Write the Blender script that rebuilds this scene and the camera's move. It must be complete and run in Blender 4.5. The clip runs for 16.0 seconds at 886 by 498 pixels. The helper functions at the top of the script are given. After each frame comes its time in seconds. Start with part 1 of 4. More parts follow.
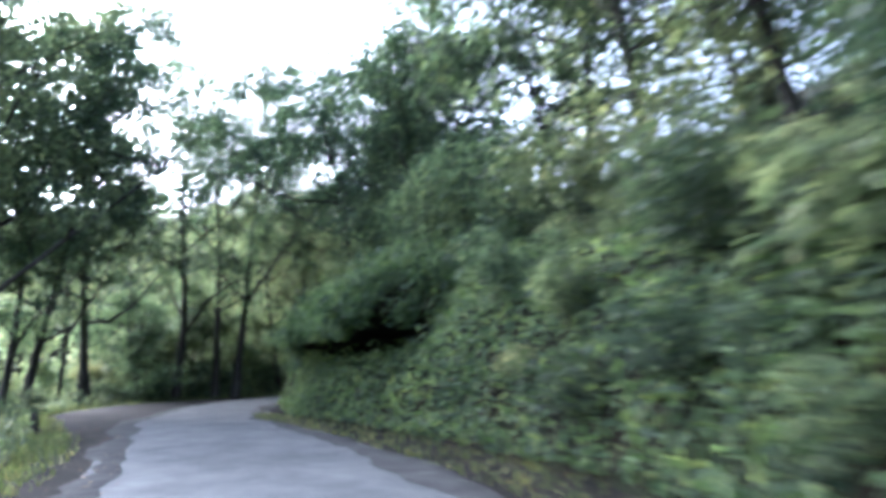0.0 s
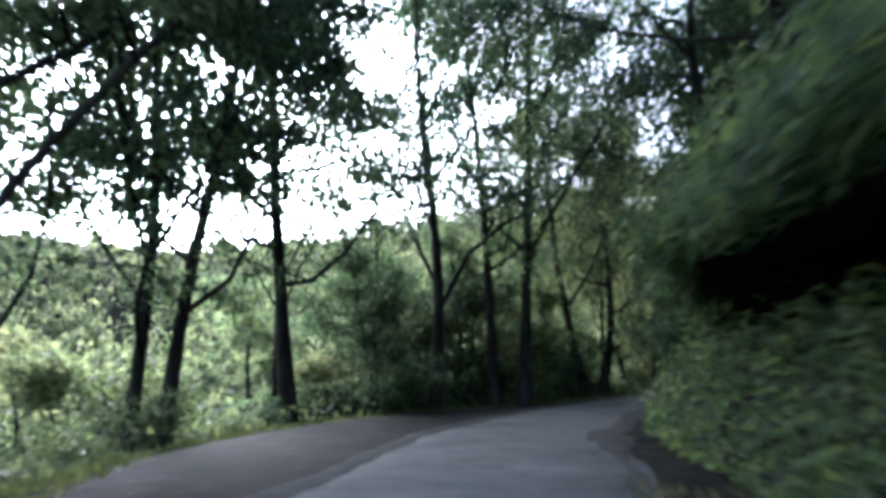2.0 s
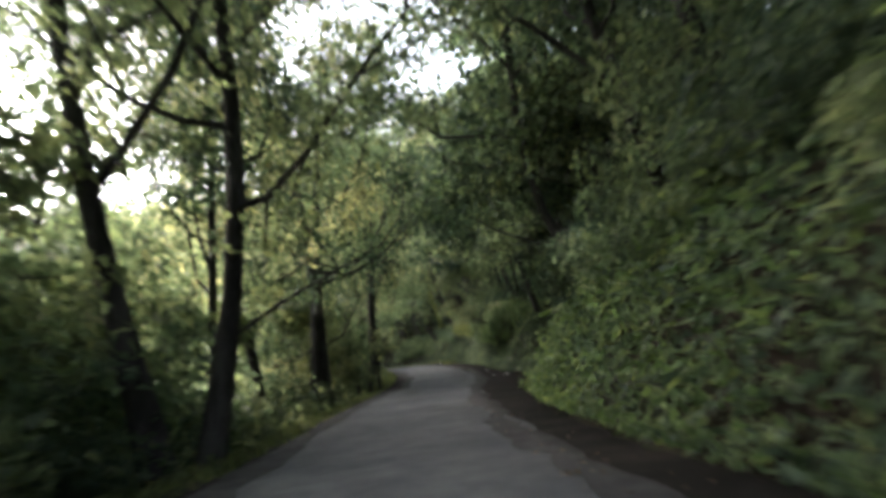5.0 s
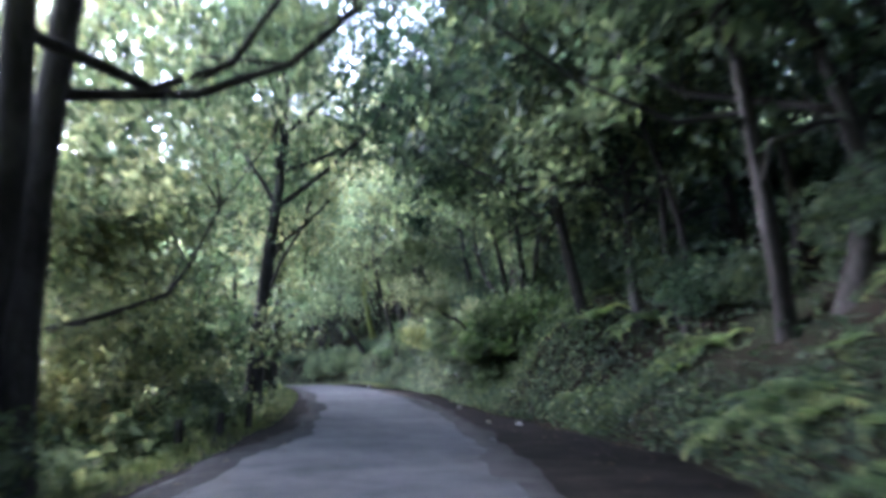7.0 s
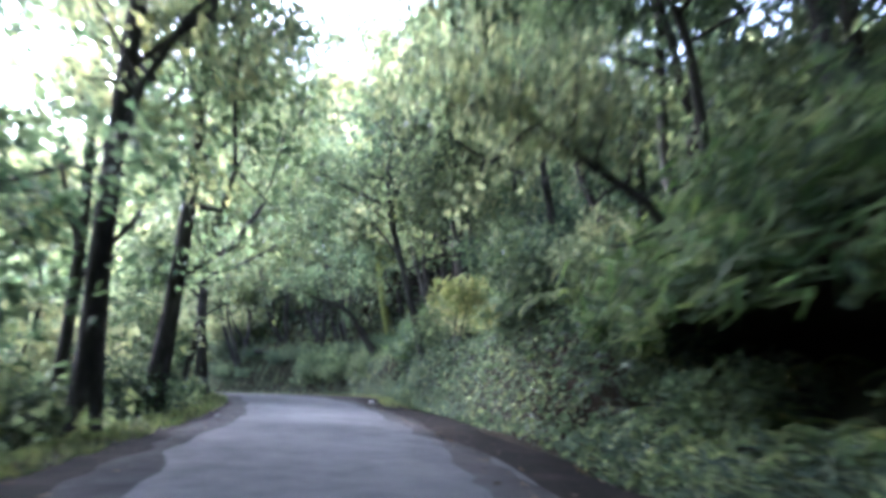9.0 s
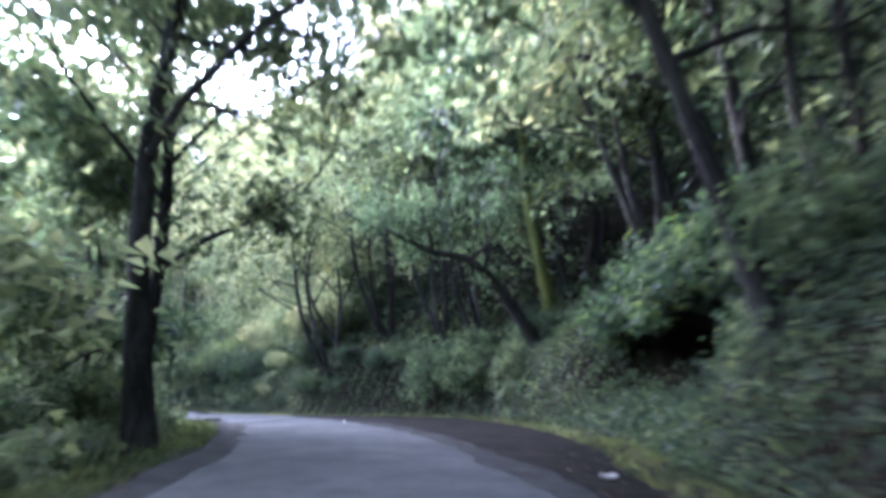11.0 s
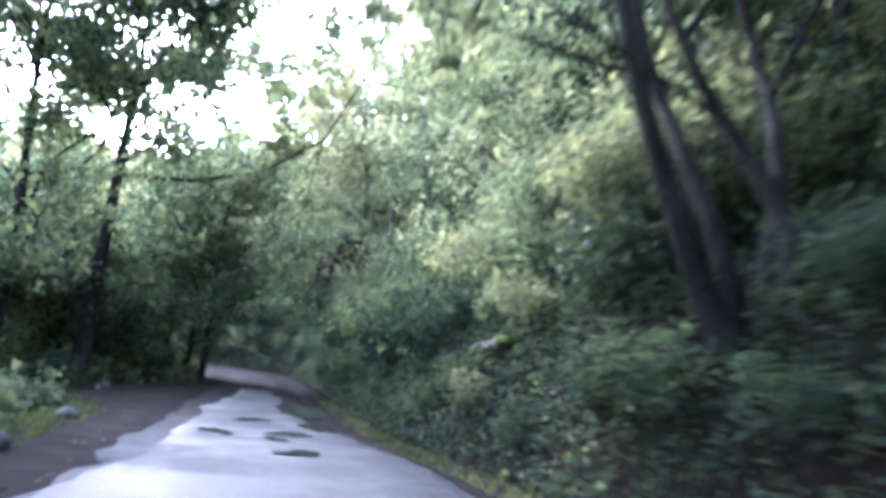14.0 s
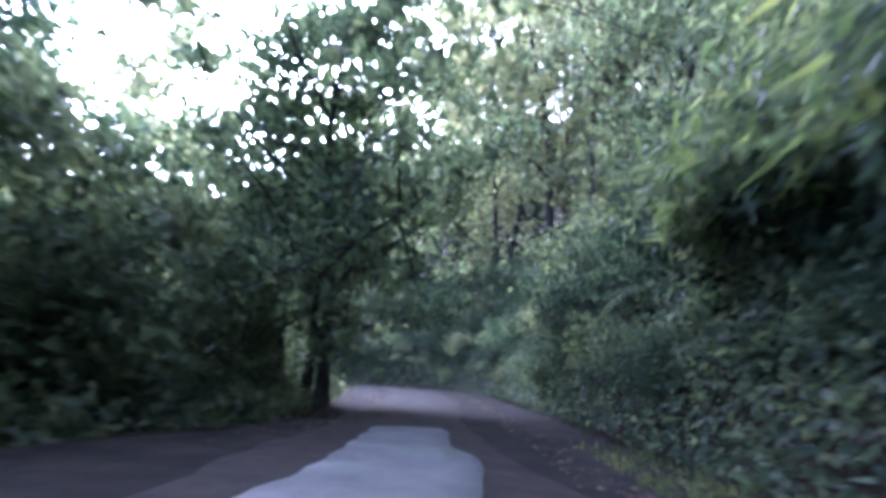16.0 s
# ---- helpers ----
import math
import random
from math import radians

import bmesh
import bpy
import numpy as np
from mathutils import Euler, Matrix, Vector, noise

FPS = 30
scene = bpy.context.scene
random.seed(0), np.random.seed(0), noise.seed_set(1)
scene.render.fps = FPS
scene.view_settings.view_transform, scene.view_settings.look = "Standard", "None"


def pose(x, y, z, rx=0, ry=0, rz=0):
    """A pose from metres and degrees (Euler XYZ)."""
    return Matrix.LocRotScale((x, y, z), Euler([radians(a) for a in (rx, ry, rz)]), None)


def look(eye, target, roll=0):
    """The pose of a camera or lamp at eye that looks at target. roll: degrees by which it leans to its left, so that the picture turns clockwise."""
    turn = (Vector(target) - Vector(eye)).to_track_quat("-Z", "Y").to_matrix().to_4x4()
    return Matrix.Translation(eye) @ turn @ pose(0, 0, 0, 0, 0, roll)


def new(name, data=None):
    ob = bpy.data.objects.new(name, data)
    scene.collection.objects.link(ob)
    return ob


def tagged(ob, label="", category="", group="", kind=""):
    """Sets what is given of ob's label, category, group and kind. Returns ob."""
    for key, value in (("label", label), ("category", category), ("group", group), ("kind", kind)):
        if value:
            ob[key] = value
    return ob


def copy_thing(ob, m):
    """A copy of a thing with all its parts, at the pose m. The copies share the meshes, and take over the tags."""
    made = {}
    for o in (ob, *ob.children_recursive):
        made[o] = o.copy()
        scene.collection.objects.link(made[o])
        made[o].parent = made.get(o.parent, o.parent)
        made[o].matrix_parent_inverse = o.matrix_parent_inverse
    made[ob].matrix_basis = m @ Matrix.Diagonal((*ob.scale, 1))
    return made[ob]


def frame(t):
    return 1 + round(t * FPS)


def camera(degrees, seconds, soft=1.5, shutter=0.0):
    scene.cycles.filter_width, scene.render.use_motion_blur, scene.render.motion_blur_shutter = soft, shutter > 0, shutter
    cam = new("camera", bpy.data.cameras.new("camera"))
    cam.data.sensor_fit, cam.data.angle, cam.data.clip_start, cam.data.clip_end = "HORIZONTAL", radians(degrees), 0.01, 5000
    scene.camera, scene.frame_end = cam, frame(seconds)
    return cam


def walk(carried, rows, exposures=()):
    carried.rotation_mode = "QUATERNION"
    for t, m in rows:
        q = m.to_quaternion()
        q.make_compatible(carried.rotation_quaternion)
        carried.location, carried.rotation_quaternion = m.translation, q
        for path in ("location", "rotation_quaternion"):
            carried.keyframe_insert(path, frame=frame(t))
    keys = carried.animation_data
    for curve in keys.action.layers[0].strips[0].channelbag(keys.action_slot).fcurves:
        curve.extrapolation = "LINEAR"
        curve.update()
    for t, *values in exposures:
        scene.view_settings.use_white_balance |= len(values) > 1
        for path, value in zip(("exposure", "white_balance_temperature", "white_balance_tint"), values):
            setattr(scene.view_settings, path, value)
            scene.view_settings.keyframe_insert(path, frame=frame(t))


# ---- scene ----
cam = camera(68.0, 16.0, soft=4.2, shutter=0.6)
PATH = [
    (0.00, (0.085, -0.110, 1.960), (0.044, 9.789, 3.378), -0.39),
    (0.50, (-0.816, 4.290, 1.756), (-2.285, 14.090, 3.096), 1.58),
    (1.00, (-2.088, 8.645, 1.493), (-4.529, 18.236, 2.925), 1.98),
    (1.50, (-3.730, 12.682, 1.254), (-7.026, 21.976, 2.910), 0.16),
    (2.00, (-5.536, 16.703, 0.973), (-9.456, 25.781, 2.466), -2.31),
    (2.50, (-7.185, 20.143, 0.918), (-10.773, 29.285, 2.802), -4.62),
    (3.00, (-8.185, 23.847, 0.544), (-11.104, 33.234, 2.380), -8.95),
    (3.50, (-9.153, 27.663, 0.459), (-11.078, 37.335, 2.120), -11.27),
    (4.00, (-9.748, 31.667, 0.276), (-10.495, 41.532, 1.733), -10.21),
    (4.50, (-9.940, 36.318, 0.001), (-9.361, 46.215, 1.311), -10.07),
    (4.70, (-9.949, 38.196, -0.071), (-8.737, 48.048, 1.145), -9.63),
    (6.80, (-8.274, 56.535, -0.939), (-5.628, 66.058, 0.581), -0.93),
    (7.00, (-8.062, 58.320, -0.974), (-5.404, 67.836, 0.572), -0.17),
    (7.50, (-7.315, 62.587, -1.135), (-4.724, 72.112, 0.462), 1.37),
    (8.00, (-6.459, 66.869, -1.285), (-3.929, 76.406, 0.342), 1.21),
    (8.50, (-5.528, 70.908, -1.483), (-3.107, 80.440, 0.332), 2.52),
    (9.00, (-4.621, 74.852, -1.648), (-2.394, 84.443, 0.100), 2.41),
    (9.20, (-4.256, 76.419, -1.690), (-2.171, 86.060, -0.045), 2.45),
    (11.30, (-3.520, 94.775, -1.921), (-3.368, 104.613, -0.138), -0.07),
    (11.50, (-3.639, 96.680, -1.912), (-3.680, 106.521, -0.137), -0.30),
    (12.00, (-4.154, 101.201, -1.979), (-4.741, 111.037, -0.274), 0.52),
    (12.50, (-4.842, 105.546, -2.116), (-6.119, 115.340, -0.553), 3.02),
    (13.00, (-5.898, 109.599, -2.303), (-7.750, 119.311, -0.801), 5.74),
    (13.50, (-7.163, 113.625, -2.500), (-9.602, 123.200, -0.961), 6.72),
    (14.00, (-8.686, 117.660, -2.785), (-11.722, 127.043, -1.127), 7.22),
    (14.50, (-10.540, 121.867, -2.994), (-14.484, 130.916, -1.393), 4.74),
    (15.00, (-12.669, 125.524, -3.169), (-17.505, 134.123, -1.537), 2.40),
    (15.50, (-14.922, 128.769, -3.377), (-20.491, 136.937, -1.876), 0.96),
    (16.00, (-16.893, 131.760, -3.764), (-22.166, 140.091, -2.094), 1.77),
]
EXPO = [(0.0, 3.3, 4950, 16), (1.0, 3.3, 4950, 15), (1.5, 2.9, 4950, 13), (2.0, 2.4, 4950, 12), (2.5, 1.85, 5000, 12), (3.5, 1.3, 5000, 11), (4.0, 1.45, 5100, 11), (4.5, 2.4, 6000, 12), (7.0, 4.2, 4800, 27), (8.0, 4.4, 4750, 27), (8.5, 4.4, 4750, 27), (9.0, 4.35, 4800, 26), (11.5, 3.8, 4700, 29), (12.5, 3.75, 4700, 26), (14.5, 3.85, 4650, 28), (15.0, 3.8, 4600, 27), (15.5, 3.85, 4550, 31), (16.0, 3.95, 4550, 35)]
walk(cam, [(t, look(eye, target, roll)) for t, eye, target, roll in PATH], exposures=EXPO)

# ---- world and sun ----
SUN_ELEV, SUN_AZ = 24.0, -46.0   # degrees; azimuth from +y, clockwise
world = bpy.data.worlds.new("sky")
scene.world = world
world.use_nodes = True
wn = world.node_tree.nodes
wl = world.node_tree.links
wn.clear()
sky = wn.new("ShaderNodeTexSky")
sky.sky_type = "NISHITA"
sky.sun_disc = False
sky.sun_elevation = radians(SUN_ELEV)
sky.sun_rotation = radians(SUN_AZ)
sky.air_density, sky.dust_density, sky.ozone_density = 1.0, 8.0, 1.0
bg = wn.new("ShaderNodeBackground")
bg.inputs[1].default_value = 0.15
wo = wn.new("ShaderNodeOutputWorld")
pale = wn.new("ShaderNodeHueSaturation")
pale.inputs["Saturation"].default_value = 0.45
wl.new(sky.outputs[0], pale.inputs["Color"])
wl.new(pale.outputs[0], bg.inputs[0])
wl.new(bg.outputs[0], wo.inputs[0])
sun = new("sun", bpy.data.lights.new("sun", "SUN"))
sun.data.energy, sun.data.angle, sun.data.color = 0.7, radians(12.0), (1.0, 0.82, 0.58)
sa, se = radians(SUN_AZ), radians(SUN_ELEV)
sdir = Vector((math.sin(sa) * math.cos(se), math.cos(sa) * math.cos(se), math.sin(se)))
sun.matrix_world = look(sdir * 300, (0, 0, 0))


# ---- materials ----
def mat(name):
    m = bpy.data.materials.new(name)
    m.use_nodes = True
    m.node_tree.nodes.clear()
    return m, m.node_tree.nodes, m.node_tree.links


def ramp(nodes, stops):
    r = nodes.new("ShaderNodeValToRGB")
    els = r.color_ramp.elements
    while len(els) < len(stops):
        els.new(0.5)
    for e, (p, c) in zip(els, stops):
        e.position, e.color = p, (*c, 1)
    return r


def noise_tex(nodes, links, scale, detail=4, rough=0.6, vec=None):
    n = nodes.new("ShaderNodeTexNoise")
    n.inputs["Scale"].default_value = scale
    n.inputs["Detail"].default_value = detail
    n.inputs["Roughness"].default_value = rough
    if vec:
        links.new(vec, n.inputs["Vector"])
    return n


def mixc(nodes, links, fac, a, b, blend="MIX"):
    m = nodes.new("ShaderNodeMix")
    m.data_type, m.blend_type = "RGBA", blend
    for sock, v in ((m.inputs[0], fac), (m.inputs[6], a), (m.inputs[7], b)):
        if isinstance(v, (int, float)):
            sock.default_value = v
        elif isinstance(v, tuple):
            sock.default_value = (*v, 1)
        else:
            links.new(v, sock)
    return m.outputs[2]


def leaf_material(name, dark, light, yellow, glow=0.3):
    """Leaves: colour varies leaf by leaf and tree by tree, light comes through."""
    m, n, l = mat(name)
    geo, info = n.new("ShaderNodeNewGeometry"), n.new("ShaderNodeObjectInfo")
    dark, light, yellow = (tuple(0.78 * v + 0.22 * sum(c) / 3 for v in c) for c in (dark, light, yellow))   # mixed about a fifth towards grey
    r1 = ramp(n, [(0.0, dark), (0.55, light), (1.0, yellow)])
    l.new(geo.outputs["Random Per Island"], r1.inputs[0])
    tc = n.new("ShaderNodeTexCoord")
    nz = noise_tex(n, l, 0.35, 2, 0.5, tc.outputs["Object"])
    r2 = ramp(n, [(0.25, (0.55, 0.6, 0.55)), (0.75, (1.25, 1.2, 1.05))])
    l.new(nz.outputs[0], r2.inputs[0])
    c = mixc(n, l, 1.0, r1.outputs[0], r2.outputs[0], "MULTIPLY")
    nz2 = noise_tex(n, l, 1.5, 3, 0.6, tc.outputs["Object"])
    r5 = ramp(n, [(0.3, (0.6, 0.62, 0.6)), (0.5, (1.0, 1.0, 1.0)), (0.7, (1.4, 1.32, 1.1))])
    l.new(nz2.outputs[0], r5.inputs[0])
    c = mixc(n, l, 1.0, c, r5.outputs[0], "MULTIPLY")
    r3 = ramp(n, [(0.0, (0.8, 0.9, 0.85)), (1.0, (1.2, 1.1, 0.95))])
    l.new(info.outputs["Random"], r3.inputs[0])
    c = mixc(n, l, 1.0, c, r3.outputs[0], "MULTIPLY")
    b = n.new("ShaderNodeBsdfPrincipled")
    b.inputs["Roughness"].default_value = 0.62
    b.inputs["Specular IOR Level"].default_value = 0.2
    l.new(c, b.inputs["Base Color"])
    tr = n.new("ShaderNodeBsdfTranslucent")
    tc2 = mixc(n, l, 1.0, c, (2.0, 2.0, 1.5), "MULTIPLY")
    l.new(tc2, tr.inputs[0])
    mx = n.new("ShaderNodeMixShader")
    mx.inputs[0].default_value = glow
    l.new(b.outputs[0], mx.inputs[1])
    l.new(tr.outputs[0], mx.inputs[2])
    o = n.new("ShaderNodeOutputMaterial")
    l.new(mx.outputs[0], o.inputs[0])
    return m


def rough_material(name, stops, scale=3.0, fine=40.0, bump=0.3, rough=0.9, stretch=(1, 1, 1), distance=0.02):
    """Bark, soil and stone: two noises mixed into a ramp, the fine one in relief too."""
    m, n, l = mat(name)
    tc, mp = n.new("ShaderNodeTexCoord"), n.new("ShaderNodeMapping")
    mp.inputs["Scale"].default_value = stretch
    l.new(tc.outputs["Object"], mp.inputs[0])
    a = noise_tex(n, l, scale, 5, 0.6, mp.outputs[0])
    f = noise_tex(n, l, fine, 3, 0.7, mp.outputs[0])
    r = ramp(n, stops)
    mm = n.new("ShaderNodeMath")
    mm.operation = "MULTIPLY_ADD"
    mm.inputs[1].default_value = 0.35
    l.new(f.outputs[0], mm.inputs[0])
    s = n.new("ShaderNodeMath")
    s.operation = "MULTIPLY"
    s.inputs[1].default_value = 0.7
    l.new(a.outputs[0], s.inputs[0])
    l.new(s.outputs[0], mm.inputs[2])
    l.new(mm.outputs[0], r.inputs[0])
    b = n.new("ShaderNodeBsdfPrincipled")
    b.inputs["Roughness"].default_value = rough
    b.inputs["Specular IOR Level"].default_value = 0.04
    l.new(r.outputs[0], b.inputs["Base Color"])
    bp = n.new("ShaderNodeBump")
    bp.inputs["Strength"].default_value = bump
    bp.inputs["Distance"].default_value = distance
    l.new(mm.outputs[0], bp.inputs["Height"])
    l.new(bp.outputs[0], b.inputs["Normal"])
    o = n.new("ShaderNodeOutputMaterial")
    l.new(b.outputs[0], o.inputs[0])
    return m


BARK = rough_material("bark", [(0.3, (0.012, 0.011, 0.010)), (0.5, (0.030, 0.028, 0.025)), (0.62, (0.060, 0.057, 0.05)), (0.7, (0.045, 0.058, 0.03))], 2.0, 18.0, 0.8, 0.95, (1, 1, 0.25), 0.05)
MOSSY = rough_material("mossy_bark", [(0.3, (0.03, 0.03, 0.018)), (0.48, (0.08, 0.09, 0.03)), (0.62, (0.15, 0.17, 0.04)), (0.75, (0.10, 0.09, 0.06))], 1.6, 20.0, 0.9, 0.95, (1, 1, 0.4), 0.05)
LEAF = leaf_material("leaf", (0.040, 0.066, 0.045), (0.082, 0.122, 0.082), (0.14, 0.18, 0.10), 0.5)
# Pale plants' own tone; also haze and light put into other crowns' colour.
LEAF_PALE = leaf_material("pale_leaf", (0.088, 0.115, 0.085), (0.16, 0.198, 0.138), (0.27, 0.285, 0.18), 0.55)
# Dark trees' own tone; on the bank it puts shade into the colour.
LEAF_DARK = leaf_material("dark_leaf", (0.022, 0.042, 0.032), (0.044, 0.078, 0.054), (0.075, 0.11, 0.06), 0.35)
# Raised tone: haze and sunlight on far crowns put into leaf colour.
LEAF_HAZY = leaf_material("hazy_leaf", (0.13, 0.155, 0.115), (0.23, 0.26, 0.185), (0.38, 0.36, 0.25), 0.6)
FERN = leaf_material("fern_frond", (0.048, 0.086, 0.03), (0.09, 0.145, 0.05), (0.165, 0.2, 0.07), 0.42)
YELLOWING = leaf_material("yellowing_leaf", (0.10, 0.13, 0.045), (0.18, 0.20, 0.075), (0.28, 0.27, 0.11), 0.45)
GRASS = leaf_material("verge_grass", (0.05, 0.075, 0.028), (0.10, 0.13, 0.05), (0.2, 0.2, 0.08), 0.3)
LITTER = leaf_material("dry_leaf", (0.03, 0.018, 0.011), (0.085, 0.045, 0.02), (0.17, 0.09, 0.035), 0.1)
SOIL = rough_material("forest_soil", [(0.3, (0.006, 0.005, 0.004)), (0.48, (0.014, 0.0105, 0.007)), (0.58, (0.013, 0.015, 0.008)), (0.75, (0.021, 0.028, 0.013))], 0.5, 9.0, 0.8, 0.95, distance=0.08)
DIRT = rough_material("verge_dirt", [(0.3, (0.008, 0.0075, 0.0065)), (0.5, (0.015, 0.0135, 0.0115)), (0.7, (0.032, 0.027, 0.022))], 1.5, 25.0, 0.6, 0.95)
WATER, wnode, wlink = mat("puddle_water")
wb, wout = wnode.new("ShaderNodeBsdfPrincipled"), wnode.new("ShaderNodeOutputMaterial")
wb.inputs["Base Color"].default_value, wb.inputs["Roughness"].default_value, wb.inputs["IOR"].default_value = (0.035, 0.036, 0.038, 1), 0.14, 1.33
wripple, wbump = noise_tex(wnode, wlink, 6.0, 2, 0.5), wnode.new("ShaderNodeBump")
wbump.inputs["Strength"].default_value, wbump.inputs["Distance"].default_value = 0.25, 0.01
wlink.new(wripple.outputs[0], wbump.inputs["Height"])
wlink.new(wbump.outputs[0], wb.inputs["Normal"])
wlink.new(wb.outputs[0], wout.inputs[0])


def asphalt_material():
    """Worn grey asphalt, patched; past the second bend it gives way to wet trodden dirt."""
    m, n, l = mat("asphalt")
    tc = n.new("ShaderNodeTexCoord")
    big = noise_tex(n, l, 0.45, 4, 0.6, tc.outputs["Object"])
    mid = noise_tex(n, l, 3.0, 5, 0.65, tc.outputs["Object"])
    fine = noise_tex(n, l, 90.0, 2, 0.6, tc.outputs["Object"])
    r1 = ramp(n, [(0.3, (0.062, 0.064, 0.065)), (0.5, (0.084, 0.086, 0.086)), (0.7, (0.112, 0.113, 0.112))])
    l.new(big.outputs[0], r1.inputs[0])
    r2 = ramp(n, [(0.3, (0.86, 0.86, 0.86)), (0.6, (1.05, 1.05, 1.05))])
    l.new(mid.outputs[0], r2.inputs[0])
    c = mixc(n, l, 1.0, r1.outputs[0], r2.outputs[0], "MULTIPLY")
    nz2 = noise_tex(n, l, 1.5, 3, 0.6, tc.outputs["Object"])
    r5 = ramp(n, [(0.3, (0.84, 0.84, 0.84)), (0.5, (1.0, 1.0, 1.0)), (0.7, (1.12, 1.11, 1.08))])
    l.new(nz2.outputs[0], r5.inputs[0])
    c = mixc(n, l, 1.0, c, r5.outputs[0], "MULTIPLY")
    r3 = ramp(n, [(0.3, (0.7, 0.7, 0.7)), (0.7, (1.25, 1.25, 1.25))])
    l.new(fine.outputs[0], r3.inputs[0])
    c = mixc(n, l, 1.0, c, r3.outputs[0], "MULTIPLY")
    sep = n.new("ShaderNodeSeparateXYZ")
    l.new(tc.outputs["Object"], sep.inputs[0])
    end = n.new("ShaderNodeMapRange")
    end.inputs[1].default_value, end.inputs[2].default_value = 125.0, 131.0
    l.new(sep.outputs[1], end.inputs[0])
    r4 = ramp(n, [(0.3, (0.008, 0.007, 0.006)), (0.5, (0.018, 0.014, 0.011)), (0.7, (0.034, 0.025, 0.018))])
    l.new(mid.outputs[0], r4.inputs[0])
    c = mixc(n, l, end.outputs[0], c, r4.outputs[0])
    b = n.new("ShaderNodeBsdfPrincipled")
    l.new(c, b.inputs["Base Color"])
    b.inputs["Roughness"].default_value = 0.85
    b.inputs["Specular IOR Level"].default_value = 0.08
    bp = n.new("ShaderNodeBump")
    bp.inputs["Strength"].default_value = 0.35
    bp.inputs["Distance"].default_value = 0.01
    l.new(fine.outputs[0], bp.inputs["Height"])
    l.new(bp.outputs[0], b.inputs["Normal"])
    o = n.new("ShaderNodeOutputMaterial")
    l.new(b.outputs[0], o.inputs[0])
    return m


ASPHALT = asphalt_material()


def concrete_material():
    """Pale worn concrete, damp enough to shine in places."""
    m, n, l = mat("concrete")
    tc = n.new("ShaderNodeTexCoord")
    big = noise_tex(n, l, 0.6, 4, 0.6, tc.outputs["Object"])
    mid = noise_tex(n, l, 4.0, 5, 0.65, tc.outputs["Object"])
    fine = noise_tex(n, l, 70.0, 2, 0.6, tc.outputs["Object"])
    r1 = ramp(n, [(0.3, (0.026, 0.027, 0.026)), (0.5, (0.043, 0.044, 0.0425)), (0.7, (0.066, 0.067, 0.0645))])
    l.new(big.outputs[0], r1.inputs[0])
    r2 = ramp(n, [(0.32, (0.55, 0.55, 0.55)), (0.5, (1.0, 1.0, 1.0)), (0.7, (1.12, 1.12, 1.1))])
    l.new(mid.outputs[0], r2.inputs[0])
    c = mixc(n, l, 1.0, r1.outputs[0], r2.outputs[0], "MULTIPLY")
    sep, start, wear = n.new("ShaderNodeSeparateXYZ"), n.new("ShaderNodeMapRange"), n.new("ShaderNodeMath")
    l.new(tc.outputs["Object"], sep.inputs[0])
    start.inputs[1].default_value, start.inputs[2].default_value, start.inputs[3].default_value, start.inputs[4].default_value = 114.5, 122.0, -1.3, 1.6
    l.new(sep.outputs[1], start.inputs[0])
    wear.operation, wear.use_clamp = "MULTIPLY_ADD", True
    wear.inputs[1].default_value = 2.4
    l.new(mid.outputs[0], wear.inputs[0])
    l.new(start.outputs[0], wear.inputs[2])
    c = mixc(n, l, wear.outputs[0], (0.07, 0.073, 0.077), c)   # worn through to the asphalt where it begins
    b = n.new("ShaderNodeBsdfPrincipled")
    l.new(c, b.inputs["Base Color"])
    wet = n.new("ShaderNodeMapRange")
    wet.inputs[1].default_value, wet.inputs[2].default_value, wet.inputs[3].default_value, wet.inputs[4].default_value = 0.4, 0.62, 0.45, 0.8
    l.new(big.outputs[0], wet.inputs[0])
    b.inputs["Specular IOR Level"].default_value = 0.3
    l.new(wet.outputs[0], b.inputs["Roughness"])
    bp = n.new("ShaderNodeBump")
    bp.inputs["Strength"].default_value, bp.inputs["Distance"].default_value = 0.3, 0.01
    l.new(fine.outputs[0], bp.inputs["Height"])
    l.new(bp.outputs[0], b.inputs["Normal"])
    o = n.new("ShaderNodeOutputMaterial")
    l.new(b.outputs[0], o.inputs[0])
    return m


CONCRETE = concrete_material()

# ---- the lie of the land ----
ROAD = [(1.0, -34, 2.2), (0.6, -16, 1.5), (-0.15, -0.1, 0.8), (-1.05, 4.3, 0.58), (-2.35, 8.6, 0.33), (-4.0, 12.6, 0.1), (-5.8, 16.6, -0.13), (-7.45, 20.1, -0.34), (-8.45, 23.8, -0.55), (-9.45, 27.6, -0.73), (-10.0, 31.6, -0.9), (-10.2, 38.1, -1.22), (-9.7, 47, -1.65), (-8.6, 56.6, -2.08), (-7.6, 62.6, -2.28), (-6.75, 66.9, -2.44), (-4.95, 74.8, -2.74), (-4.0, 84.5, -2.82), (-3.85, 94.7, -3.0), (-4.4, 101.2, -3.12), (-5.1, 105.5, -3.27), (-7.45, 113.6, -3.65), (-10.8, 121.8, -4.12), (-15.15, 128.6, -4.5), (-18.4, 133.4, -4.68), (-23.0, 140.3, -4.8), (-28.0, 148, -5.02), (-34.0, 156.5, -5.22), (-42.5, 162.5, -5.45), (-55, 165, -5.9), (-80, 162, -7)]


